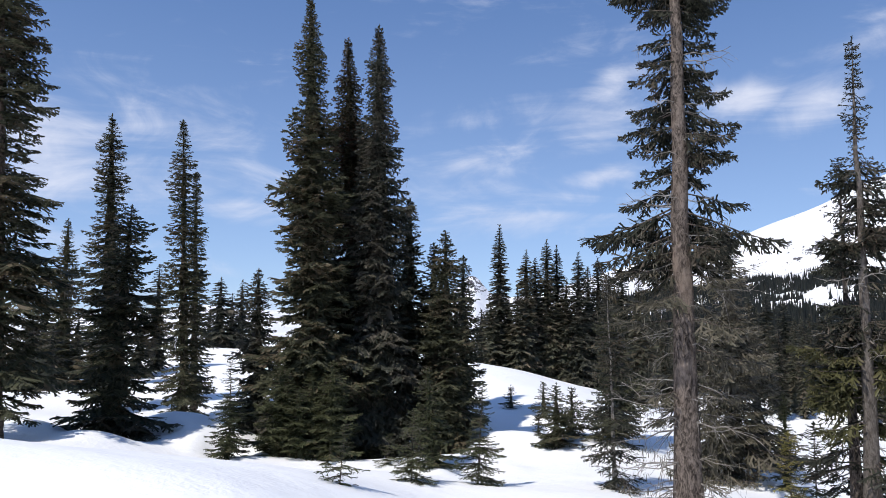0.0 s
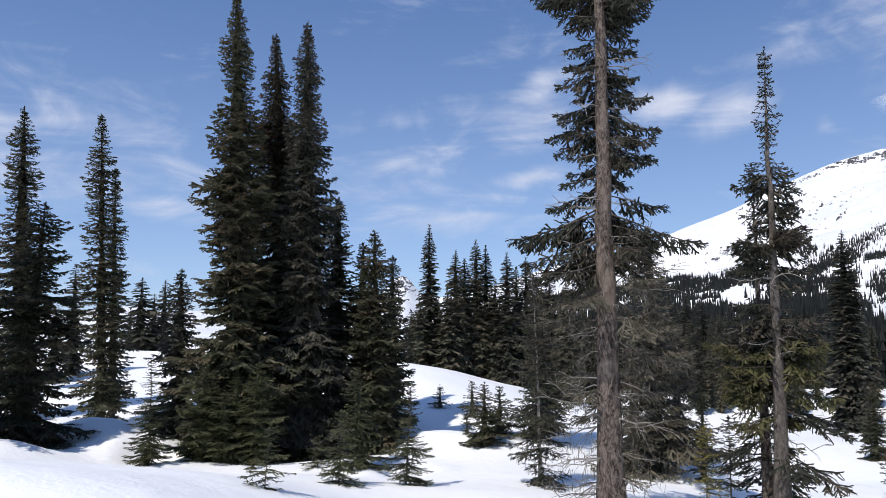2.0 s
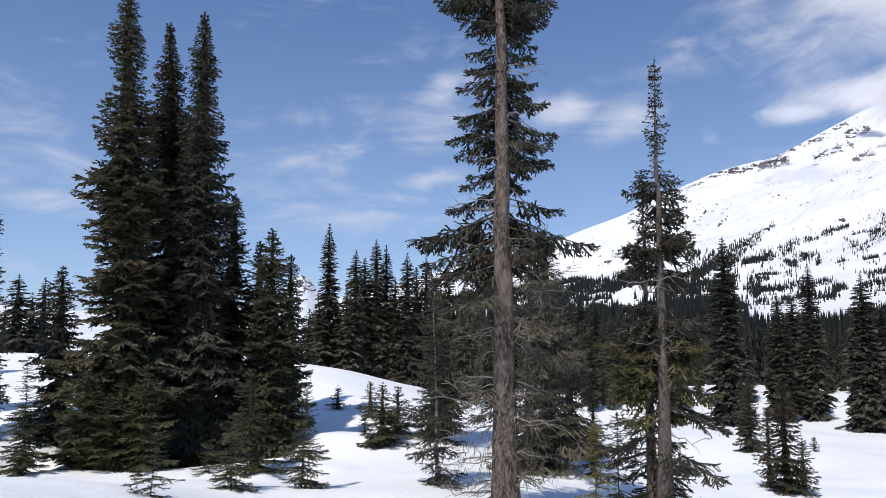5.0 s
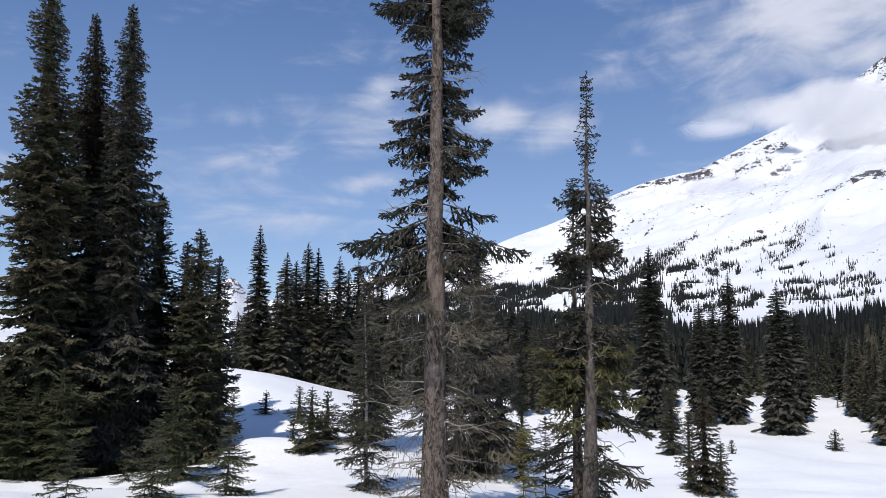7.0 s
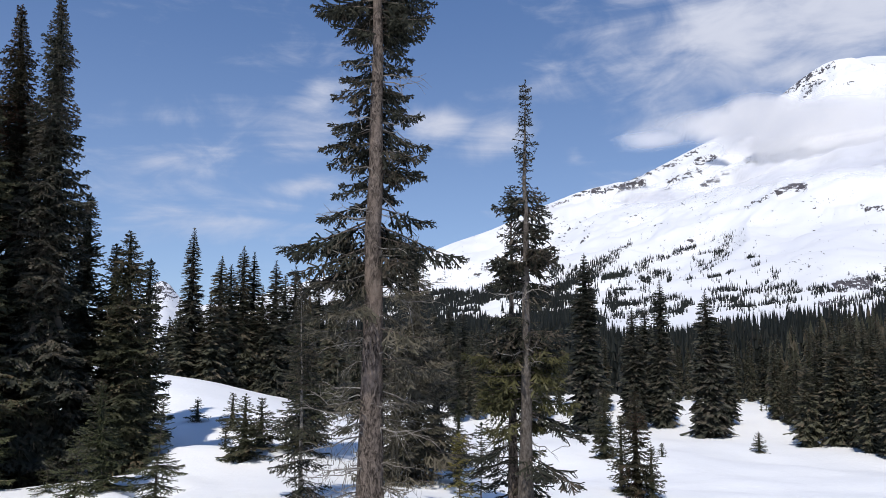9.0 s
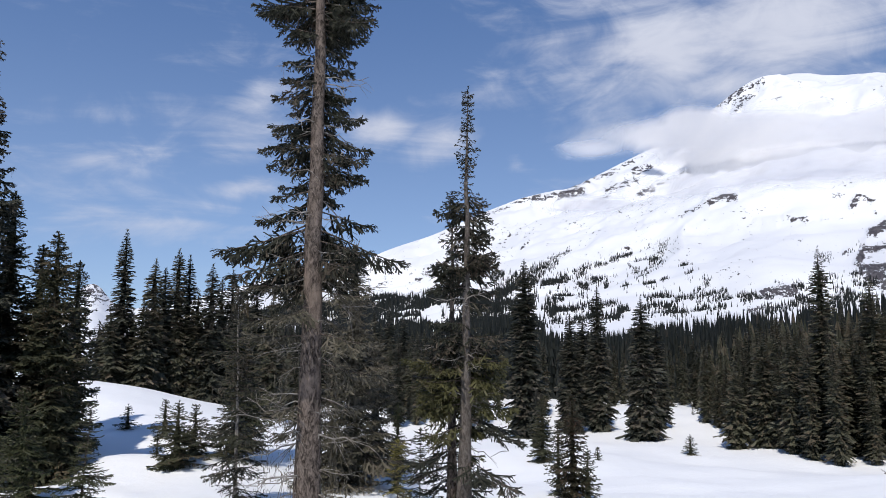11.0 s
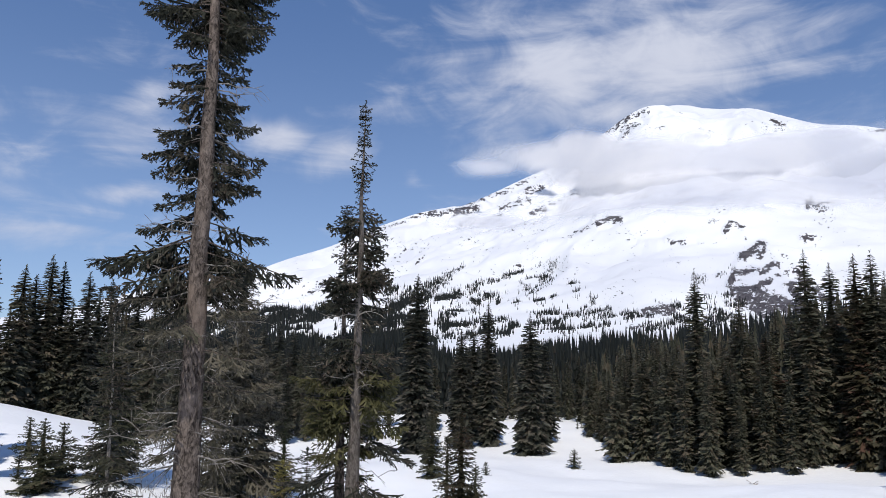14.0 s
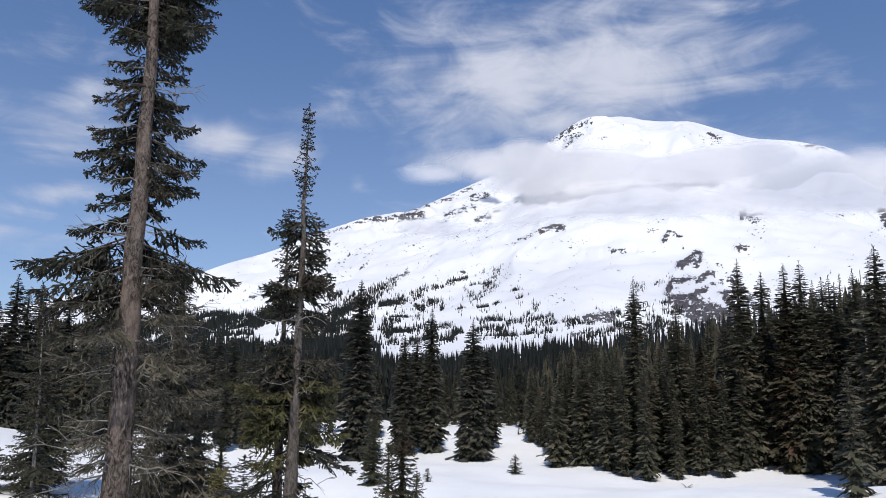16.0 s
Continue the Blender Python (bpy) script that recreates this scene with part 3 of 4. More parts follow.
    if beards:
        p = np.concatenate(beards)
        k = len(p)
        a = rng.uniform(0, 6.3, k)
        strands = blades(p, unit(np.stack([rng.normal(0, .12, k), rng.normal(0, .12, k), -np.ones(k)], -1)), np.stack([np.cos(a), np.sin(a), np.zeros(k)], -1), beard_length * rng.uniform(.4, 1.5, k), rng.uniform(.006, .018, k))
    sprays = blades(*[np.concatenate([q[i] for q in parts]) for i in range(5)])
    if heart:
        hv, hf = spire(rng, 18, 8, .13, .68)
        hv = hv * [heart * radius / .13, heart * radius / .13, height * (ceil - bottom * .6)] + [0, 0, height * bottom * .6]
        sprays = joined([sprays, (hv, hf)])
    return sprays, sticks, strands


def tiered(rng, height, radius, bottom=.04, step=.4, count=12, power=.55, lumps=.2, fringe=5, slack=.6, core=.4):
    """The crown of a fir seen from afar: close tiers of short drooping boughs, each a plate of needles with a ragged fringe."""
    parts = []
    z = height * bottom
    bulge = rng.uniform(0, 6.3, 2)
    while z < height * .985:
        rel = z / height
        reach = radius * min(1.0, (1 - rel) ** power * 1.12, .012 + 3.4 * (1 - rel)) * (.7 + .3 * min(1, (rel - bottom + .03) / .08))
        reach = reach * (1 + lumps * (math.sin(rel * 19 + bulge[0]) * .5 + math.sin(rel * 47 + bulge[1]) * .5)) + .06
        m = max(6, int(count * (.5 + .5 * reach / radius)))
        phi = np.arange(m) * 6.283 / m + rng.uniform(0, 6.3) + rng.normal(0, .16, m)
        r = reach * rng.uniform(.62, 1.18, m)
        lat = np.stack([-np.sin(phi), np.cos(phi), np.zeros(m)], -1)
        d = unit(np.stack([np.cos(phi), np.sin(phi), .62 * rel - slack + rng.normal(0, .09, m)], -1))
        p = np.zeros((m, 3))
        p[:, 2] = z + rng.uniform(-.16, .16, m) * step
        tilt = lat + np.array([0, 0, 1.0]) * rng.normal(0, .38, m)[:, None]
        parts.append((p + d * (.10 * r)[:, None], d, unit(tilt), .72 * r, np.maximum(.32 * r, .09)))
        for k in range(fringe):
            turn = (k - (fringe - 1) / 2) * .42 + rng.normal(0, .12, m)
            way = d * np.cos(turn)[:, None] + lat * np.sin(turn)[:, None]
            way[:, 2] += rng.normal(.02, .13, m) - .10 * np.abs(turn)
            long_ = r * rng.uniform(.28, .52, m) * (1 - .25 * np.abs(turn))
            parts.append((p + d * (r * rng.uniform(.40, .62, m))[:, None], unit(way), unit(tilt + rng.normal(0, .5, (m, 3))), long_, np.maximum(.10 * r, .05) * rng.uniform(.8, 1.3, m)))
        z += step * (.34 + .66 * (1 - rel)) * rng.uniform(.8, 1.2)
    k = 14
    p = np.zeros((k, 3))
    p[:, 2] = height * (1 - .03 * rng.random(k))
    a = rng.uniform(0, 6.3, k)
    d = unit(np.stack([np.cos(a), np.sin(a), rng.uniform(.6, 2.5, k)], -1))
    parts.append((p, d, unit(np.cross(d, [0, 0, 1.0])), rng.uniform(.1, .22, k), np.full(k, .05)))
    v, f = spire(rng, 14, 6, .13, .68)
    v = v * [core * radius / .13, core * radius / .13, height * (.98 - bottom * .6)] + [0, 0, height * bottom * .6]
    return joined([blades(*[np.concatenate([q[i] for q in parts]) for i in range(5)]), (v, f)])


def bend(v, lean, height):
    """Lets a stem lean to +x by lean metres at its top, a little more with height."""
    v = v.copy()
    rel = np.clip(v[:, 2] / height, 0, 1.1)
    v[:, 0] += lean * rel ** 1.15
    return v


def fir(name, label, x, y, top, radius, lean=0.0, seed=1, group="", needles=None, girth=None, sink=0.15, bark=None, taper=.8, sway=.09, **shape):
    """A fir that stands in the snow at x, y with its tip at the height top."""
    rng = np.random.default_rng(seed)
    z0 = float(ground_height(x, y)) - sink
    height = top - z0
    ob = new(name)
    ob.matrix_basis = pose(x, y, z0)
    tagged(ob, label, "tree", group)
    girth = girth or height * .021
    zs = np.linspace(0, 1, 14)
    line = np.zeros((14, 3))
    line[:, 2] = zs * height * .985
    line[1:-1, :2] = rng.normal(0, girth * sway, (12, 2))
    thick = girth / 2 * (np.clip(1 - zs, 0.02, 1) ** taper) * (1 + .35 * np.exp(-zs * 14))
    v, q = stem(line, thick, 12 if girth > .25 else 8)
    mesh_object("trunk", bend(v, lean, height), q, bark or BARK, ob)
    add_crown(ob, rng, height, radius, lean, needles, **shape)
    return ob


def add_crown(ob, rng, height, radius, lean=0.0, needles=None, far=False, **shape):
    if far:
        v, f = tiered(rng, height, radius, **shape)
        mesh_object("crown", bend(v, lean, height), f, needles or NEEDLES, ob, smooth=False)
        return
    (cv, cf), sticks, strands = crown(rng, height, radius, **shape)
    leaves = mesh_object("crown", bend(cv, lean, height), cf, needles or NEEDLES, ob, smooth=False)
    if sticks and shape.get("fine", .11) < .13:
        v, q = joined([stem(l, np.linspace(r, r * .35, 4), 3) for l, r in sticks])
        tagged(mesh_object("bough_wood", bend(v, lean, height), q, BARK, leaves), kind="stuff")
    if strands is not None:
        tagged(mesh_object("lichen", bend(strands[0], lean, height), strands[1], LICHEN, leaves, smooth=False), "hanging grey-brown beard lichen", kind="stuff")


def dead_branches(ob, rng, height, lean, girth, low, high, count, reach, shy=None):
    """Bare, crooked grey branches, each a part of its own, with side twigs."""
    for i in range(count):
        rel = rng.uniform(low, high)
        phi = rng.uniform(0, 6.283) if shy is None else shy + rng.uniform(.5, 5.78)
        long_ = reach * rng.uniform(.35, 1.1)
        q = np.linspace(0, 1, 7)
        way = phi + rng.normal(0, .25) * q
        line = np.stack([np.cos(way) * q * long_, np.sin(way) * q * long_, rel * height + long_ * (rng.normal(-.05, .14) * q - rng.uniform(.0, .3) * q ** 2 + rng.uniform(0, .3) * q ** 4)], -1)
        line[1:] += rng.normal(0, .022, (6, 3))
        thick = np.linspace(.007 + .008 * long_, .003, 7)
        pieces = [stem(line, thick, 5)]
        for k in range(int(rng.integers(4, 11))):
            j = int(rng.integers(1, 6))
            d = unit(line[j] - line[j - 1] + rng.normal(0, .6, 3) * np.linalg.norm(line[j] - line[j - 1]))
            l2 = long_ * rng.uniform(.12, .4)
            t = line[j] + d * (np.linspace(0, l2, 4))[:, None]
            t[:, 2] -= np.linspace(0, 1, 4) ** 2 * l2 * .3
            pieces.append(stem(t, np.linspace(thick[j] * .6, .002, 4), 4))
        v, f = joined(pieces)
        mesh_object("dead_branch", bend(v, lean, height), f, DEADWOOD, ob)


def beards_on(ob, rng, height, lean, low, high, reach, count, shy):
    """Lichen and fine dead twigs that hang round the lower stem."""
    k = count
    rel = rng.uniform(low, high, k)
    a = shy + rng.uniform(.75, 5.53, k)
    clump = np.floor(a * 4) + np.floor(rel * 60) * 31
    r = reach * (.25 + .75 * np.abs(np.sin(clump * 12.9898))) * rng.uniform(.5, 1, k)
    p = np.stack([np.cos(a) * r, np.sin(a) * r, (np.floor(rel * 60) + .5 + .3 * np.sin(clump)) / 60 * height - r * .12], -1) + rng.normal(0, .03, (k, 3))
    d = unit(np.stack([rng.normal(0, .2, k), rng.normal(0, .2, k), -np.ones(k)], -1))
    b = rng.uniform(0, 6.283, k)
    v, f = blades(p, d, np.stack([np.cos(b), np.sin(b), np.zeros(k)], -1), rng.uniform(.04, .15, k), rng.uniform(.006, .016, k))
    tagged(mesh_object("lichen", bend(v, lean, height), f, LICHEN, ob, smooth=False), "hanging grey-brown beard lichen", kind="stuff")


CLUMP = [
    (-3.57, 21.71, 12.01, 1.55, -0.61, .05, .80),
    (-2.72, 23.85, 11.55, 1.34, -0.56, .08, .64),
    (-1.90, 22.42, 11.42, 1.34, -0.22, .08, .72),
    (-1.17, 23.97, 6.17, 1.10, 0.05, .20, .76),
    (0.17, 22.50, 4.85, 1.05, -0.13, .08, .58),
    (-0.32, 23.50, 4.62, 0.85, 0.00, .20, .64),
    (0.69, 25.99, 4.48, 0.80, 0.00, .07, .66),
    (-5.72, 23.26, 3.70, 0.86, -0.11, .05, .60),
]
for i, (x, y, top, r, lean, low, power) in enumerate(CLUMP):  # low: where the boughs begin; power: how soon the crown widens below the tip
    fir("fir_tree", "tall dark fir in a dense clump on the snow" if i < 3 else "shorter fir at the side of a dense clump", x, y, top, r, lean, 20 + i, "fir clump", NEEDLES_RED if i == 1 else NEEDLES_GREY if i in (2, 7) else NEEDLES, step=.23, fine=.14, level=2, sub=3, finger=.34, least_width=.048, spine=.28, tuft=1.2, bottom=low, power=power, bare=.22, heart=.48, least=8, lumps=.3, hang=.5 if i in (1, 2) else .3, sweep=.12 if i in (1, 2) else .04, beard=1.0 if i in (1, 2) else .3, beard_length=.2)

LEFT = [
    (-10.65, 18.10, 13.74, 1.36, -0.99, .08, .52, .30),
    (-13.05, 29.22, 10.44, 1.04, -0.45, .08, .54, .05),
    (-9.27, 21.05, 5.30, 1.22, 0.28, .05, .50, .16),
    (-9.06, 26.49, 9.45, 0.80, -0.55, .11, .48, .12),
    (-9.39, 28.49, 7.95, 0.62, -0.34, .08, .60, .12),
    (-19.07, 37.42, 7.43, 1.05, -0.12, .06, .66, .20),
    (-22.30, 40.24, 2.53, 1.30, 0.00, .06, .66, .10),
]
for i, (x, y, top, r, lean, low, power, thin) in enumerate(LEFT):
    fir("fir_tree", "narrow dark fir standing in deep snow", x, y, top, r, lean, 40 + i, "firs at the hollow", step=.27, fine=.15, level=2, sub=3, finger=.3, least_width=.05, spine=.24, lumps=.45 if i == 2 else .3, bottom=low, power=power, thin=thin, bare=.15, least=8, sweep=.12 if i == 0 else .05, heart=(.15, .42, .28, .3, .3, .45, .5)[i])

BUSHY = [
    (-2.89, 19.79, 1.00, 0.75, 0.00),
    (-3.48, 20.20, 0.76, 0.75, 0.00),
    (-4.29, 20.05, 0.98, 0.85, 0.00),
    (-0.23, 18.50, 0.87, 0.56, -0.14),
    (-3.73, 19.65, 0.27, 0.80, 0.00),
    (-1.46, 10.90, 0.45, 0.34, 0.07),
    (-0.56, 14.04, 0.34, 0.48, 0.03),
    (0.71, 14.96, 0.77, 0.50, 0.09),
    (-1.39, 19.18, -0.79, 0.35, 0.07),
    (-5.40, 19.27, 1.12, 0.65, -0.05),
]
for i, (x, y, top, r, lean) in enumerate(BUSHY):
    small = i > 4
    fir("young_fir", "small young fir poking through the snow" if small else "bushy young fir before the clump", x, y, top, r, lean, 60 + i, "young firs", NEEDLES_YOUNG, step=.10 if small else .16, fine=.07 if small else .1, least=7, bottom=.06, power=.9 if small else .6, thin=.15, lumps=.25, fan=.3 if small else .45, level=2, sub=3, finger=.28, least_width=.02 if small else .03, spine=.2, heart=0 if small else .35)

SLOPE = [
    (2.60, 28.61, -0.15, 0.42, 0.00),
    (3.67, 27.36, 0.04, 0.55, 0.00),
    (3.11, 20.56, 0.43, 0.66, 0.00),
    (3.70, 21.56, 0.24, 0.58, 0.00),
    (2.78, 21.80, -0.54, 0.26, 0.00),
]
for i, (x, y, top, r, lean) in enumerate(SLOPE):
    fir("young_fir", "little fir on a sunlit snow slope", x, y, top, r, lean, 80 + i, "little firs on the slope", NEEDLES, step=.14, fine=.09, level=2, bottom=.03, fan=.42, power=.75, lumps=.3, thin=.1, tuft=1.2, core=.02, finger=.3, least_width=.036, spine=.2, least=7, heart=.25)

ROW = [
    (3.39, 44.87, 8.43, 1.02, 0.00),
    (4.99, 44.72, 6.87, 1.12, 0.00),
    (5.78, 46.64, 6.63, 1.12, 0.00),
    (6.35, 45.56, 7.61, 1.12, 0.00),
    (7.11, 46.46, 7.38, 1.02, 0.00),
    (7.52, 45.38, 5.22, 1.02, 0.00),
    (8.25, 45.25, 6.82, 1.12, 0.00),
    (9.19, 47.11, 6.20, 1.02, 0.00),
    (9.61, 46.01, 6.64, 1.02, 0.00),
    (10.46, 46.85, 5.73, 1.12, 0.00),
    (11.48, 47.64, 6.35, 1.12, 0.00),
    (4.38, 43.78, 4.40, 1.02, 0.00),
    (3.94, 44.83, 3.44, 1.02, 0.00),
    (2.79, 43.91, 3.72, 1.02, 0.00),
    (2.31, 44.94, 3.25, 1.02, 0.00),
    (11.98, 45.45, 5.10, 1.12, 0.00),
]
for i, (x, y, top, r, lean) in enumerate(ROW):
    fir("fir_tree", "slender dark fir in a row along the snow crest", x, y, top, r, lean, 100 + i, "firs along the crest", NEEDLES_WOOD if i % 2 else NEEDLES_GREY, far=True, step=.22, count=13)

BACK = [
    (-15.71, 57.91, 5.84, 1.25, 0.00),
    (-17.26, 57.46, 5.97, 1.60, 0.00),
    (-16.95, 59.64, 4.82, 1.30, 0.00),
    (-12.41, 48.43, 2.85, 1.10, 0.00),
    (-11.12, 44.64, 1.42, 0.70, 0.00),
    (-20.96, 66.79, 4.01, 1.00, 0.00),
    (-17.23, 44.80, 5.78, 1.20, 0.00),
    (-23.57, 44.09, 4.63, 1.10, 0.00),
    (37.32, 81.51, 6.09, 1.98, 0.00),
    (36.72, 84.57, 6.92, 1.76, 0.00),
    (35.06, 85.27, 6.81, 1.76, 0.00),
    (39.51, 77.61, 4.78, 1.87, 0.00),
    (40.09, 83.03, 4.04, 1.65, 0.00),
    (32.52, 83.53, 4.16, 1.65, 0.00),
    (32.37, 72.50, -0.77, 0.99, 0.00),
    (34.14, 49.39, -1.17, 0.90, 0.00),
    (32.81, 73.03, 0.44, 1.10, 0.00),
    (-20.76, 37.66, 2.91, 1.15, 0.00),
    (-18.53, 35.45, 1.91, 1.25, 0.00),
    (-19.79, 40.42, 2.56, 1.25, 0.00),
    (-17.40, 37.13, 1.38, 1.15, 0.00),
    (-19.87, 34.72, 1.36, 1.05, 0.00),
    (-17.30, 42.62, 2.65, 1.25, 0.00),
]
for i, (x, y, top, r, lean) in enumerate(BACK):
    fir("fir_tree", "dark fir farther back on the snow", x, y, top, r, lean, 210 + i, "firs farther back", NEEDLES_GREY, far=True, step=.38, count=12)

GIANT = [
    (3.70, 11.42, 11.63, 0.90, -0.03),
]
for x, y, top, r, lean in GIANT:
    towards = math.atan2(-y, -x)
    giant = fir("fir_tree", "old fir with a thick grey-brown trunk and dead lower branches", x, y, top, r, lean, 137, "", NEEDLES_OLD, girth=.41, taper=.85, sway=.025,
                bottom=.31, step=.21, fine=.08, level=2, sub=5, least_width=.022, spine=.16, finger=.26, hang=.9, power=.26, bare=.25, shy=towards, lumps=.45, thin=.46, least=10, tuft=3.2, sweep=.16, jitter=.5, fan=.40)
    rng = np.random.default_rng(5)
    high = top - float(ground_height(x, y)) + .15
    dead_branches(giant, rng, high, lean, .46, .05, .42, 56, 1.15, towards)
    dead_branches(giant, rng, high, lean, .46, .40, .78, 30, .9, towards)
    dead_branches(giant, rng, high, lean, .46, .04, .17, 18, 1.3, towards)
    add_crown(giant, rng, high, .85, lean, NEEDLES_LICHEN, bottom=.05, ceil=.36, step=.34, fine=.09, level=2, sub=4, least_width=.018, spine=.1, finger=.24, hang=.5, power=.1, thin=.6, bare=.3, shy=towards, tuft=1.6, beard=.9)
    beards_on(giant, rng, high, lean, .07, .38, .85, 1800, towards)

PAIR = [
    (6.40, 11.32, 6.48, 0.80, 0.05),
    (6.43, 11.83, 4.64, 0.42, -0.02),
]
for i, (x, y, top, r, lean) in enumerate(PAIR):
    towards = math.atan2(-y, -x)
    rng = np.random.default_rng(50 + i)
    high = top - float(ground_height(x, y)) + .15
    twin = fir("fir_tree", "half-bare fir with a tall slim grey trunk" if i == 0 else "thinner fir grown up beside a half-bare fir", x, y, top, r, lean, 133 + i, "pair of firs", NEEDLES_OLD, girth=.25 - .05 * i, taper=.9, sway=.035,
               bottom=.36, step=.14, fine=.07, level=2, sub=4, least_width=.028, spine=.2, finger=.3, hang=.7, power=.85, thin=(.48, .5)[i], bare=.08, least=8, shy=towards, lumps=.6, tuft=3.0, bark=(GREY_BARK, BARK)[i])
    add_crown(twin, rng, high, .92 - .3 * i, lean, NEEDLES_MOSSY, bottom=.23, ceil=.38, step=.2, fine=.075, level=2, sub=5, least_width=.02, spine=.16, finger=.26, hang=.7, power=.1, thin=.45, bare=.25, shy=towards, tuft=2.8, least=8, jitter=.8)
    add_crown(twin, rng, high, .8 - .25 * i, lean, NEEDLES_OLD, bottom=.34, ceil=.44, step=.2, fine=.08, level=2, sub=5, least_width=.018, spine=.14, finger=.26, hang=.5, power=.1, thin=.5, bare=.1, shy=towards, tuft=2.0)
    add_crown(twin, rng, high, .95 - .3 * i, lean, NEEDLES_OLD, bottom=.06, ceil=.24, step=.3, fine=.08, level=2, sub=5, least_width=.018, spine=.14, finger=.26, power=.1, thin=.5, bare=.25, shy=math.pi + .3, tuft=1.8, sweep=.2)
    dead_branches(twin, rng, high, lean, .3, .1, .6, 16, .8)

NEAR = [
    (3.45, 15.11, 2.94, 0.52, -0.13),
    (7.18, 18.67, 4.56, 1.10, 0.00),
    (8.87, 21.22, 2.11, 0.95, 0.00),
    (6.38, 17.90, 1.70, 0.70, 0.00),
    (6.17, 12.57, 0.30, 0.40, 0.00),
    (8.28, 18.28, 0.30, 0.42, 0.00),
    (4.57, 10.00, 0.45, 0.40, 0.00),
    (4.97, 21.46, 3.32, 0.95, -0.02),
]
for i, (x, y, top, r, lean) in enumerate(NEAR):
    fir("fir_tree" if i < 4 or i == 7 else "young_fir", ("grey-green fir hung with beard lichen", "slim young fir at the foot of taller firs", "yellowish young fir in the snow")[(i > 3) + (i == 6)] if i < 7 else "olive-green fir behind a pale thin trunk", x, y, top, r, lean, 140 + i, "near firs",
        NEEDLES_YELLOW if i == 6 else NEEDLES_LICHEN if 0 < i < 4 else NEEDLES_OLD if i == 0 else NEEDLES if i == 7 else NEEDLES_YOUNG, bark=DEADWOOD if i == 0 else BARK, hang=.4 if i < 4 else .2, finger=.28, power=.45 if i == 0 else .66 if i < 4 or i == 7 else .9, step=.21, fine=.11, level=2, bottom=.1 if i == 7 else .05, least_width=.028, spine=.15, thin=(.5, .3, .35, .4, .1, .1, .1, .1)[i], beard=.95 if i < 4 else 0, beard_length=.12, fan=.46 if i < 4 or i == 7 else .3, heart=(0, .35, .3, .3, 0, .3, 0, .45)[i], least=8, lumps=.3)

RIGHT = [
    (37.92, 56.55, 10.31, 2.15, 0.00),
    (44.24, 58.18, 5.58, 1.75, 0.00),
    (46.93, 57.33, 8.32, 1.65, 0.00),
    (46.66, 50.95, 6.79, 1.95, 0.00),
    (48.28, 61.37, 6.12, 1.60, 0.00),
    (53.06, 55.93, 4.88, 1.60, 0.00),
    (28.15, 40.04, -0.84, 0.75, 0.00),
    (17.20, 23.42, -0.81, 0.42, 0.00),
    (17.19, 22.53, 0.20, 0.66, 0.00),
    (17.51, 22.09, -1.73, 0.42, 0.00),
    (43.03, 42.08, -4.31, 0.60, 0.00),
    (30.57, 37.58, -4.07, 0.32, 0.00),
]
for i, (x, y, top, r, lean) in enumerate(RIGHT):
    if i < 6:
        fir("fir_tree", "dark fir alone on the snowy meadow", x, y, top, r, lean, 150 + i, "meadow firs", NEEDLES_GREY, far=True, step=.38, count=17, power=.52, fringe=6)
    else:
        fir("young_fir", "rusty young fir on the open snow meadow" if i == 8 else "small fir on the open snow meadow", x, y, top, r, lean, 150 + i, "meadow firs", NEEDLES_RED if i == 8 else NEEDLES, step=.2, fine=.13, level=2, heart=.3, least=7, fan=.42, hang=.35, jitter=.15, power=.6)

EDGE = [
    (52.33, 37.27, 10.04, 1.70, 0.00),
    (54.18, 34.52, 7.47, 1.70, 0.00),
    (55.76, 29.83, 11.13, 1.80, 0.00),
    (57.43, 28.78, 10.18, 1.70, 0.00),
    (56.35, 26.42, 10.46, 1.80, 0.00),
    (56.81, 25.42, 10.62, 1.80, 0.00),
    (57.37, 24.12, 9.29, 1.70, 0.00),
    (57.69, 23.35, 8.82, 1.70, 0.00),
    (56.30, 21.41, 9.02, 1.70, 0.00),
    (49.23, 17.45, 9.91, 2.00, 0.00),
    (49.80, 43.69, 0.64, 1.40, 0.00),
    (51.23, 42.00, 3.08, 1.50, 0.00),
    (51.12, 38.91, 3.05, 1.50, 0.00),
    (51.32, 35.22, 2.59, 1.60, 0.00),
    (54.30, 32.42, 4.86, 1.60, 0.00),
    (49.74, 15.95, 9.26, 1.70, 0.00),
    (53.05, 15.38, 10.29, 1.70, 0.00),
    (35.70, 14.20, 2.20, 0.95, 0.00),
]
for i, (x, y, top, r, lean) in enumerate(EDGE):
    fir("fir_tree", "tall dark fir at the forest edge", x, y, top, r, lean, 180 + i, "forest edge", NEEDLES_RED if i in (4, 14) else NEEDLES_WOOD, far=True, step=.36, count=14, lumps=.25, power=.52)

TINY = [
    (62.79, 59.11, -4.24, 0.30, 0.00),
    (61.63, 57.42, -3.49, 0.40, 0.00),
    (62.61, 57.84, -3.79, 0.35, 0.00),
    (62.17, 56.84, -3.29, 0.45, 0.00),
    (59.44, 53.89, -3.61, 0.40, 0.00),
    (61.93, 60.01, -4.39, 0.30, 0.00),
    (63.00, 60.34, -4.14, 0.30, 0.00),
    (59.72, 53.58, -2.81, 0.50, 0.00),
]
for i, (x, y, top, r, lean) in enumerate(TINY):
    fir("young_fir", "tiny fir at the edge of the meadow", x, y, max(top, float(ground_height(x, y)) + .9), r, lean, 400 + i, "tiny firs", NEEDLES, far=True, step=.22, count=8)



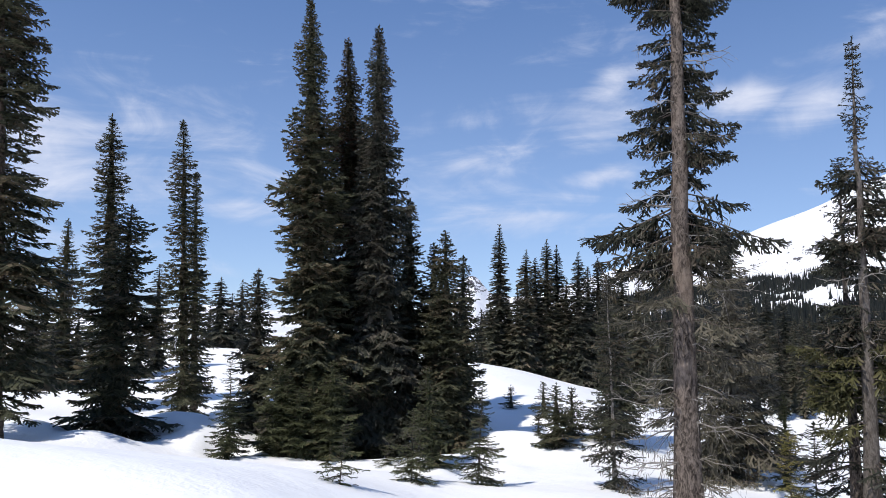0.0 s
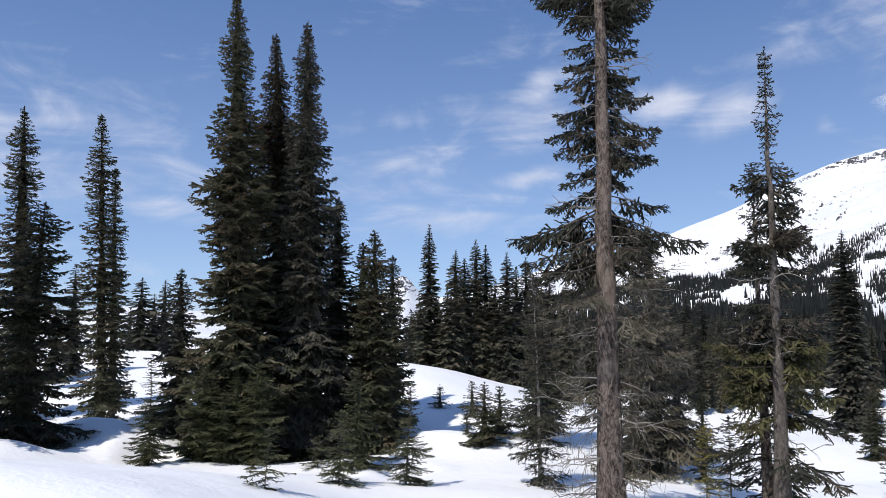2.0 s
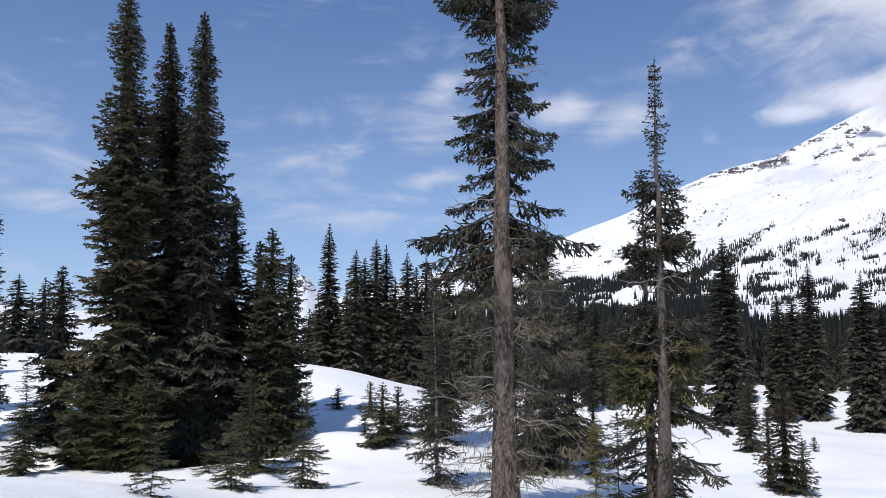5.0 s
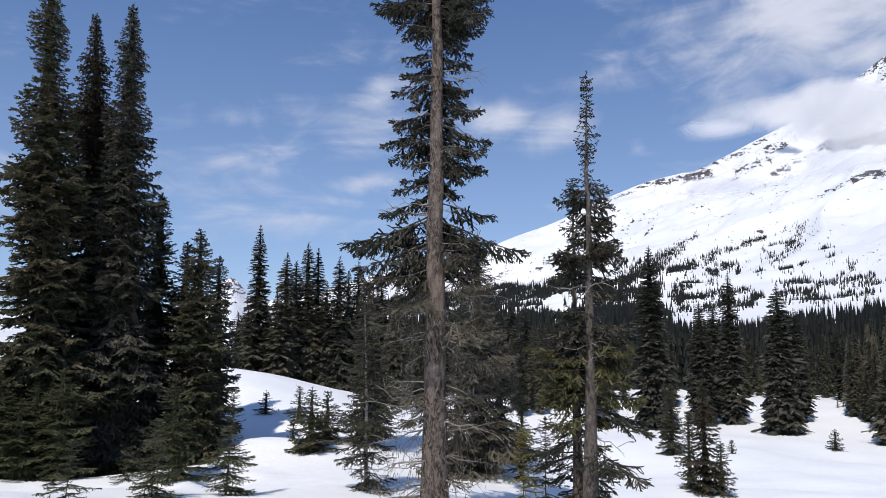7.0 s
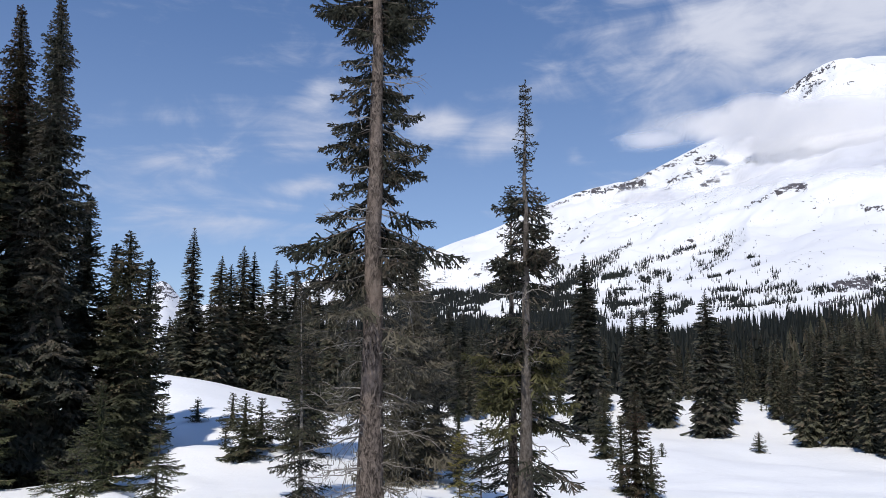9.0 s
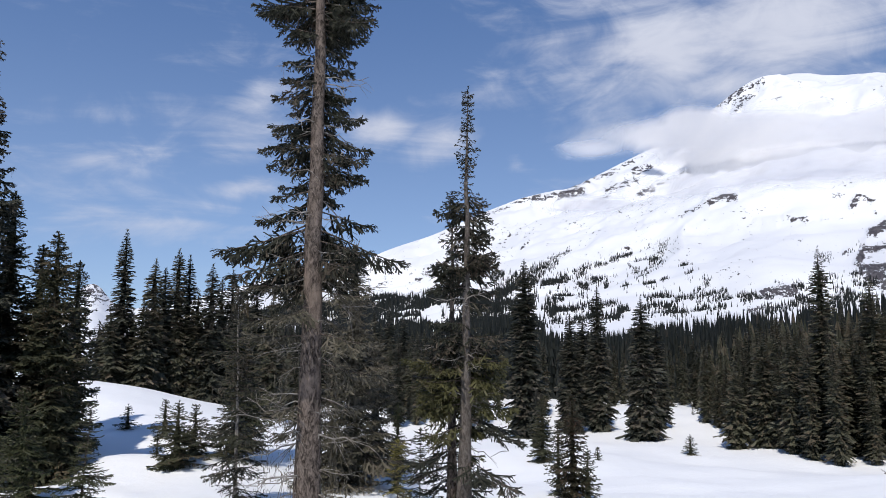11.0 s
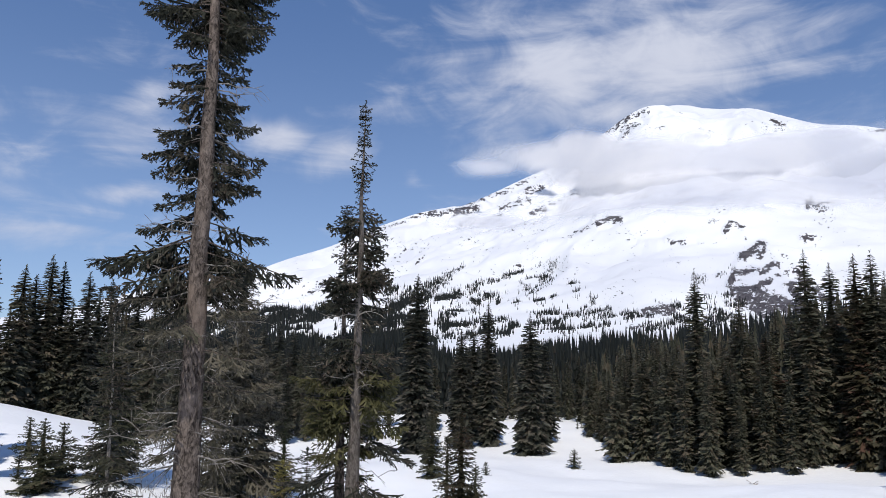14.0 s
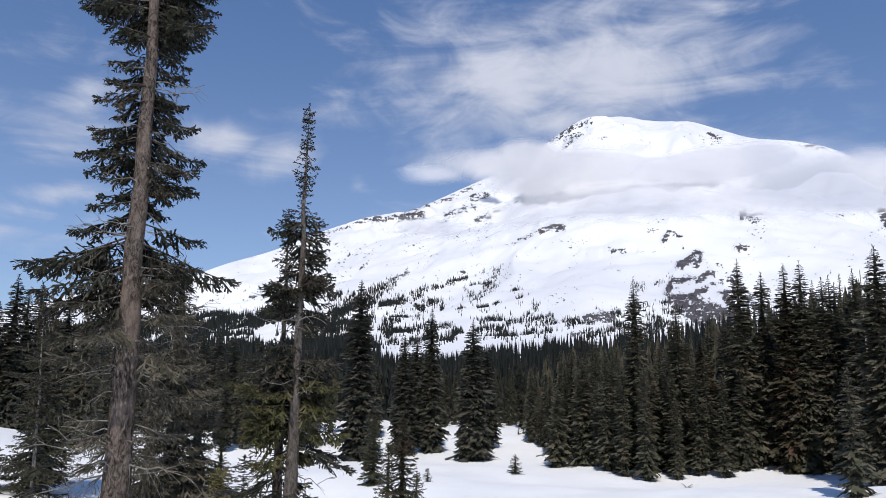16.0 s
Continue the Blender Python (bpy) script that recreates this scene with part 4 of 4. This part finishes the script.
def snag(x, y, top, girth, seed):
    """A dead pole of a tree with a few short stubs."""
    rng = np.random.default_rng(seed)
    z0 = float(ground_height(x, y)) - .2
    high = top - z0
    ob = new("dead_tree")
    ob.matrix_basis = pose(x, y, z0)
    tagged(ob, "bare grey dead tree pole among green firs", "tree", "dead trees")
    line = np.zeros((9, 3))
    line[:, 2] = np.linspace(0, high, 9)
    line[:, :2] = rng.normal(0, girth * .12, (9, 2))
    v, q = stem(line, np.linspace(girth / 2, girth * .12, 9), 7)
    mesh_object("trunk", v, q, DEADWOOD, ob)
    dead_branches(ob, rng, high, 0, girth, .3, .95, 14, .55)


SNAGS = [
    (-19.30, 38.43, 5.39, 0.22),
    (53.64, 19.97, 9.10, 0.20),
]
for i, (x, y, top, girth) in enumerate(SNAGS):
    snag(x, y, top, girth, 500 + i)


def fallen_branch(x, y, seed):
    """A small dead branch that sticks out of the snow."""
    rng = np.random.default_rng(seed)
    ob = new("dead_branch")
    ob.matrix_basis = pose(x, y, float(ground_height(x, y)) - .03)
    tagged(ob, "small dead branch sticking out of the snow", "branch")
    for i in range(9):
        a, long_ = rng.uniform(0, 6.283), rng.uniform(.25, .6)
        q = np.linspace(0, 1, 5)
        line = np.stack([np.cos(a) * q * long_, np.sin(a) * q * long_, long_ * rng.uniform(.2, .8) * q - .25 * long_ * q ** 2], -1) + rng.normal(0, .012, (5, 3))
        v, f = stem(line, np.linspace(.03, .008, 5), 5)
        mesh_object("twig", v, f, BARK, ob)


SHRUB = 57.8  # heading of the branch on the meadow
fallen_branch(55.5 * math.sin(radians(SHRUB)), 55.5 * math.cos(radians(SHRUB)), 77)

# ---- woods ----
def grove(count, place, variants, label, group, seed):
    """Copies of a few firs, turned and scaled, at random places."""
    rng = np.random.default_rng(seed)
    made = 0
    taken = []
    for attempt in range(count * 12):
        if made >= count:
            break
        spot = place(rng)
        if spot is None:
            continue
        x, y, high = spot
        if any((x - p) ** 2 + (y - q) ** 2 < 1.5 for p, q in taken):
            continue
        taken.append((x, y))
        source, tall = variants[int(rng.integers(0, len(variants)))]
        k = high / tall
        wide = k * rng.uniform(.75, 1.05) * (12 / high) ** .3
        z = float(ground_height(x, y)) - .2
        ob = copy_thing(source, Matrix.Identity(4))
        ob.matrix_basis = pose(x, y, z, 0, 0, rng.uniform(0, 360)) @ Matrix.Diagonal((wide, wide, k, 1))
        tagged(ob, label, "tree", group)
        made += 1


def polar(az, r):
    return r * math.sin(radians(az)), r * math.cos(radians(az))


VARIANTS = []
for i in range(6):
    x, y = polar(72 + 2.2 * i, 80 + 3 * (i % 3))
    top = 12.0 + float(ground_height(x, y)) - .2
    VARIANTS.append((fir("fir_tree", "tall dark fir deep in the forest", x, y, top, 1.35 - .1 * (i % 3), 0, 300 + i, "forest firs", NEEDLES_OLD if i == 4 else NEEDLES_WOOD, sink=.2, far=True, step=.38, count=11, power=.56, lumps=.25), 12.0))


def edge_spot(rng):
    az = rng.uniform(46.6, 84)
    near = np.interp(az, [45, 47.4, 50.5, 54.6, 57, 61, 66, 69, 69.8, 72, 84], [84, 76, 66, 57, 58, 59.5, 68, 66, 52, 49, 48])
    r = near + 16 * rng.random() ** 1.4
    x, y = polar(az, r)
    el = np.interp(az, [44, 47, 50, 54, 58, 62, 70, 84], [.0, .02, .045, .056, .07, .10, .13, .14])
    high = (el * rng.uniform(.55, 1.08) + .0) * r + 1.7 - float(ground_height(x, y))
    return (x, y, min(high, 17) * (1 if r > near + 4 else rng.uniform(.55, 1)))


grove(165, edge_spot, VARIANTS, "tall dark fir in the dense forest", "forest firs", 7)


def crest_spot(rng):
    az = rng.uniform(3.0, 17)
    r = np.interp(az, [3, 12, 17], [47, 50, 52]) + rng.uniform(0, 14)
    x, y = polar(az, r)
    el = np.interp(az, [2, 5, 12, 17], [.02, .06, .07, .05])
    return (x, y, el * rng.uniform(.5, 1.0) * r + 1.7 - float(ground_height(x, y)))


grove(36, crest_spot, VARIANTS, "slender dark fir behind the snow crest", "firs behind the crest", 8)


def gap_spot(rng):
    az = rng.uniform(14, 47)
    r = rng.uniform(90, 110) if az < 23 else rng.uniform(74, 96) if az < 38 else rng.uniform(95, 112)
    x, y = polar(az, r)
    el = np.interp(az, [14, 25, 32, 40, 47], [.05, .045, .03, .015, .02])
    return (x, y, el * rng.uniform(.3, 1.05) * r + 1.7 - float(ground_height(x, y)))


grove(84, gap_spot, VARIANTS, "dark fir at the far side of the meadow", "firs beyond the meadow", 9)


def scatter(name, label, spots, shapes, mat, rng):
    pieces = []
    for x, y, z, high in spots:
        v, f = shapes[int(rng.integers(0, len(shapes)))]
        a = rng.uniform(0, 6.3)
        c, s = math.cos(a), math.sin(a)
        k = high * rng.uniform(.85, 1.2)
        pieces.append((np.stack([(v[:, 0] * c - v[:, 1] * s) * k + x, (v[:, 0] * s + v[:, 1] * c) * k + y, v[:, 2] * high + z], -1), f))
    v, f = joined(pieces)
    ob = mesh_object(name, v, f, mat, smooth=False)
    return tagged(ob, label, "trees", kind="stuff")


rng = np.random.default_rng(11)
SPIRES = [spire(rng, 8, 4, rng.uniform(.065, .11), .75) for i in range(8)]
SMALL_SPIRES = [spire(rng, 2, 3, .2) for i in range(6)]
DEEP_SPIRES = [spire(rng, 16, 9, .105, .66) for i in range(6)]
spots = []
while len(spots) < 220:
    az = rng.uniform(46.6, 84)
    r = np.interp(az, [45, 47.4, 50.5, 54.6, 57, 61, 66, 69, 69.8, 72, 84], [84, 76, 66, 57, 58, 59.5, 68, 66, 52, 49, 48]) + rng.uniform(9, 48)
    x, y = polar(az, r)
    el = np.interp(az, [44, 47, 50, 54, 58, 62, 70, 84], [.0, .02, .045, .056, .07, .10, .13, .14])
    z = float(ground_height(x, y))
    spots.append((x, y, z - .3, min(el * rng.uniform(.5, 1.05) * r + 1.7 - z, 17)))
scatter("forest_interior", "dark crowded firs inside the forest", spots, DEEP_SPIRES, NEEDLES_WOOD, rng)
spots = []
while len(spots) < 4600:
    az, r = rng.uniform(8, 82), 106 + 290 * rng.random() ** 1.5
    if az > 47.5 and r < 112:
        continue
    x, y = polar(az, r)
    if noise.noise(Vector((x / 26, y / 26, 2.0))) < -.14 and rng.random() < .92:
        continue
    z = float(ground_height(x, y))
    top = np.interp(az, [8, 19, 22.6, 27.8, 30.4, 32.6, 34.8, 36.5, 41, 47, 52, 57, 61, 70, 82], [1.7, 2.0, 2.3, 2.0, 2.2, 2.6, 2.1, 1.35, 1.55, 2.4, 2.8, 3.2, 3.8, 4.5, 5])
    high = 1.7 - z + r * math.tan(radians(top * (1.25 - .75 * rng.random() ** 1.3)))
    spots.append((x, y, z - .3, min(max(high, 4.0), 19.0)))
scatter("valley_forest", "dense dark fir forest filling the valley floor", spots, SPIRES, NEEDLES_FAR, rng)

# firs scattered on the mountain's lower slopes, in strips and clumps
LOW_STRIPS = [(12.69, 2.46, 21.08, 3.13, 0.69, 1.50), (19.80, 2.60, 22.40, 3.50, 0.50, 2.00), (22.39, 3.57, 25.21, 3.47, 0.57, 2.40), (25.20, 3.56, 28.03, 4.37, 0.52, 2.40), (21.78, 2.27, 24.79, 2.43, 0.52, 1.80), (24.79, 2.30, 28.05, 1.90, 0.52, 1.50), (28.03, 4.06, 31.74, 3.65, 0.52, 1.30), (31.83, 4.30, 33.14, 5.26, 0.52, 2.20), (34.14, 4.74, 34.98, 1.72, 0.52, 1.60), (35.20, 2.88, 38.20, 3.18, 0.96, 0.55), (40.10, 3.00, 41.77, 3.33, 0.26, 0.70), (27.60, 1.90, 34.80, 2.30, 0.75, 2.20), (29.50, 3.10, 33.50, 3.30, 0.60, 1.50), (19.50, 1.60, 26.00, 1.70, 0.60, 1.80)]
STRIPS = [(31.31, 5.61, 32.71, 6.09, 0.13, 1.80), (33.27, 5.61, 36.11, 6.90, 0.39, 2.60), (34.28, 6.39, 36.76, 7.41, 0.13, 2.20), (36.76, 7.45, 38.81, 8.68, 0.10, 2.00), (34.36, 5.39, 35.76, 6.38, 0.35, 2.20), (35.44, 5.21, 38.34, 6.18, 0.35, 2.80), (38.34, 6.36, 40.90, 7.09, 0.20, 2.20), (40.90, 7.13, 41.88, 7.41, 0.17, 1.80), (36.30, 4.56, 38.24, 5.24, 0.55, 0.85), (35.73, 3.96, 37.15, 4.08, 0.30, 1.10), (38.66, 5.06, 39.17, 5.36, 0.44, 1.50), (40.01, 5.05, 40.07, 5.56, 0.17, 1.50), (40.69, 5.34, 40.79, 5.72, 0.17, 1.50), (41.22, 4.70, 41.61, 5.12, 0.17, 1.40), (39.60, 5.31, 39.64, 5.57, 0.17, 1.40), (37.60, 5.37, 38.22, 4.29, 0.30, 0.70)]
CLUMPS = [(42.98, 3.65, 45.36, 3.58, 0.94, 1.00), (45.36, 4.10, 47.72, 3.59, 0.80, 1.00), (47.73, 4.19, 51.12, 3.68, 0.56, 0.90), (51.10, 3.17, 53.82, 3.75, 0.42, 0.80), (42.97, 4.95, 43.85, 5.17, 0.35, 0.90), (45.59, 6.47, 46.11, 6.60, 0.22, 1.00), (46.02, 5.69, 47.96, 5.91, 0.35, 1.10), (43.76, 5.17, 44.19, 5.39, 0.35, 1.00), (47.10, 5.18, 47.52, 5.05, 0.26, 1.00), (51.99, 5.37, 53.05, 5.70, 0.34, 1.00)]
FLANK = [(56.17, 6.79, 57.82, 7.87, 0.17, 1.00), (55.09, 5.13, 57.12, 5.31, 0.38, 1.10), (55.65, 3.66, 57.68, 4.47, 0.83, 0.90), (57.63, 3.23, 62.64, 3.59, 0.41, 1.00), (54.94, 6.69, 55.54, 6.38, 0.25, 0.90), (36.47, 2.71, 40.81, 3.20, 0.77, 0.35), (44.28, 8.08, 42.53, 6.25, 0.87, 0.25), (53.22, 4.52, 54.00, 2.83, 0.59, 0.50)]
spots = []
verts = np.array([p.co for p in mountain.data.vertices])
pick = (ve > -1.2) & (ve < 8.5) & (va > -5) & (vr < 2600)
va2, ve2, pv = va[pick], ve[pick], verts[pick]
patch = np.array([noise.fractal(Vector((p[0] / 34, p[1] / 34, p[2] / 17)), 1.0, 2.0, 3) for p in pv])  # clumps
dens = np.clip((1.0 - ve2) / 1.0, 0, .16) * (va2 > 8) * np.clip(patch * 5, 0, 1)
for stroke in LOW_STRIPS + STRIPS + CLUMPS + FLANK:
    dens = np.maximum(dens, np.clip(1.25 - near_stroke(va2, ve2, stroke), 0, 1) ** .7 * np.clip((stroke[5] - .9) * .4 + .12 + patch * 2.8, 0, 1))
dens = np.maximum(dens, .01 * ((ve2 > 2.2) & (ve2 < 5.5) & (va2 > 30) & (va2 < 60)) * np.clip(patch * 5 - 1.2, 0, 1))
weight = dens * np.where(dens > .5, 3.5, 1.0) * np.hypot(pv[:, 0], pv[:, 1])
weight /= weight.sum()
where, STRIDE = np.nonzero(pick)[0], len(maz)
for j in rng.choice(len(pv), 18000, p=weight):
    p, k = pv[j], where[j]
    one, two = rng.uniform(-1, 1, 2)  # between the rows of the sheet
    q = p + (verts[k + (1 if one > 0 else -1)] - p) * abs(one) + (verts[k + STRIDE * (1 if two > 0 else -1)] - p) * abs(two)
    spots.append((q[0], q[1], q[2] - 2.0, min(math.hypot(q[0], q[1]) * np.interp(ve2[j], [1, 2.5, 4, 6, 8], [.012, .0125, .0095, .0072, .005]) * np.interp(va2[j], [33, 36], [1, .72]) * rng.uniform(.55, 1.1), 20)))
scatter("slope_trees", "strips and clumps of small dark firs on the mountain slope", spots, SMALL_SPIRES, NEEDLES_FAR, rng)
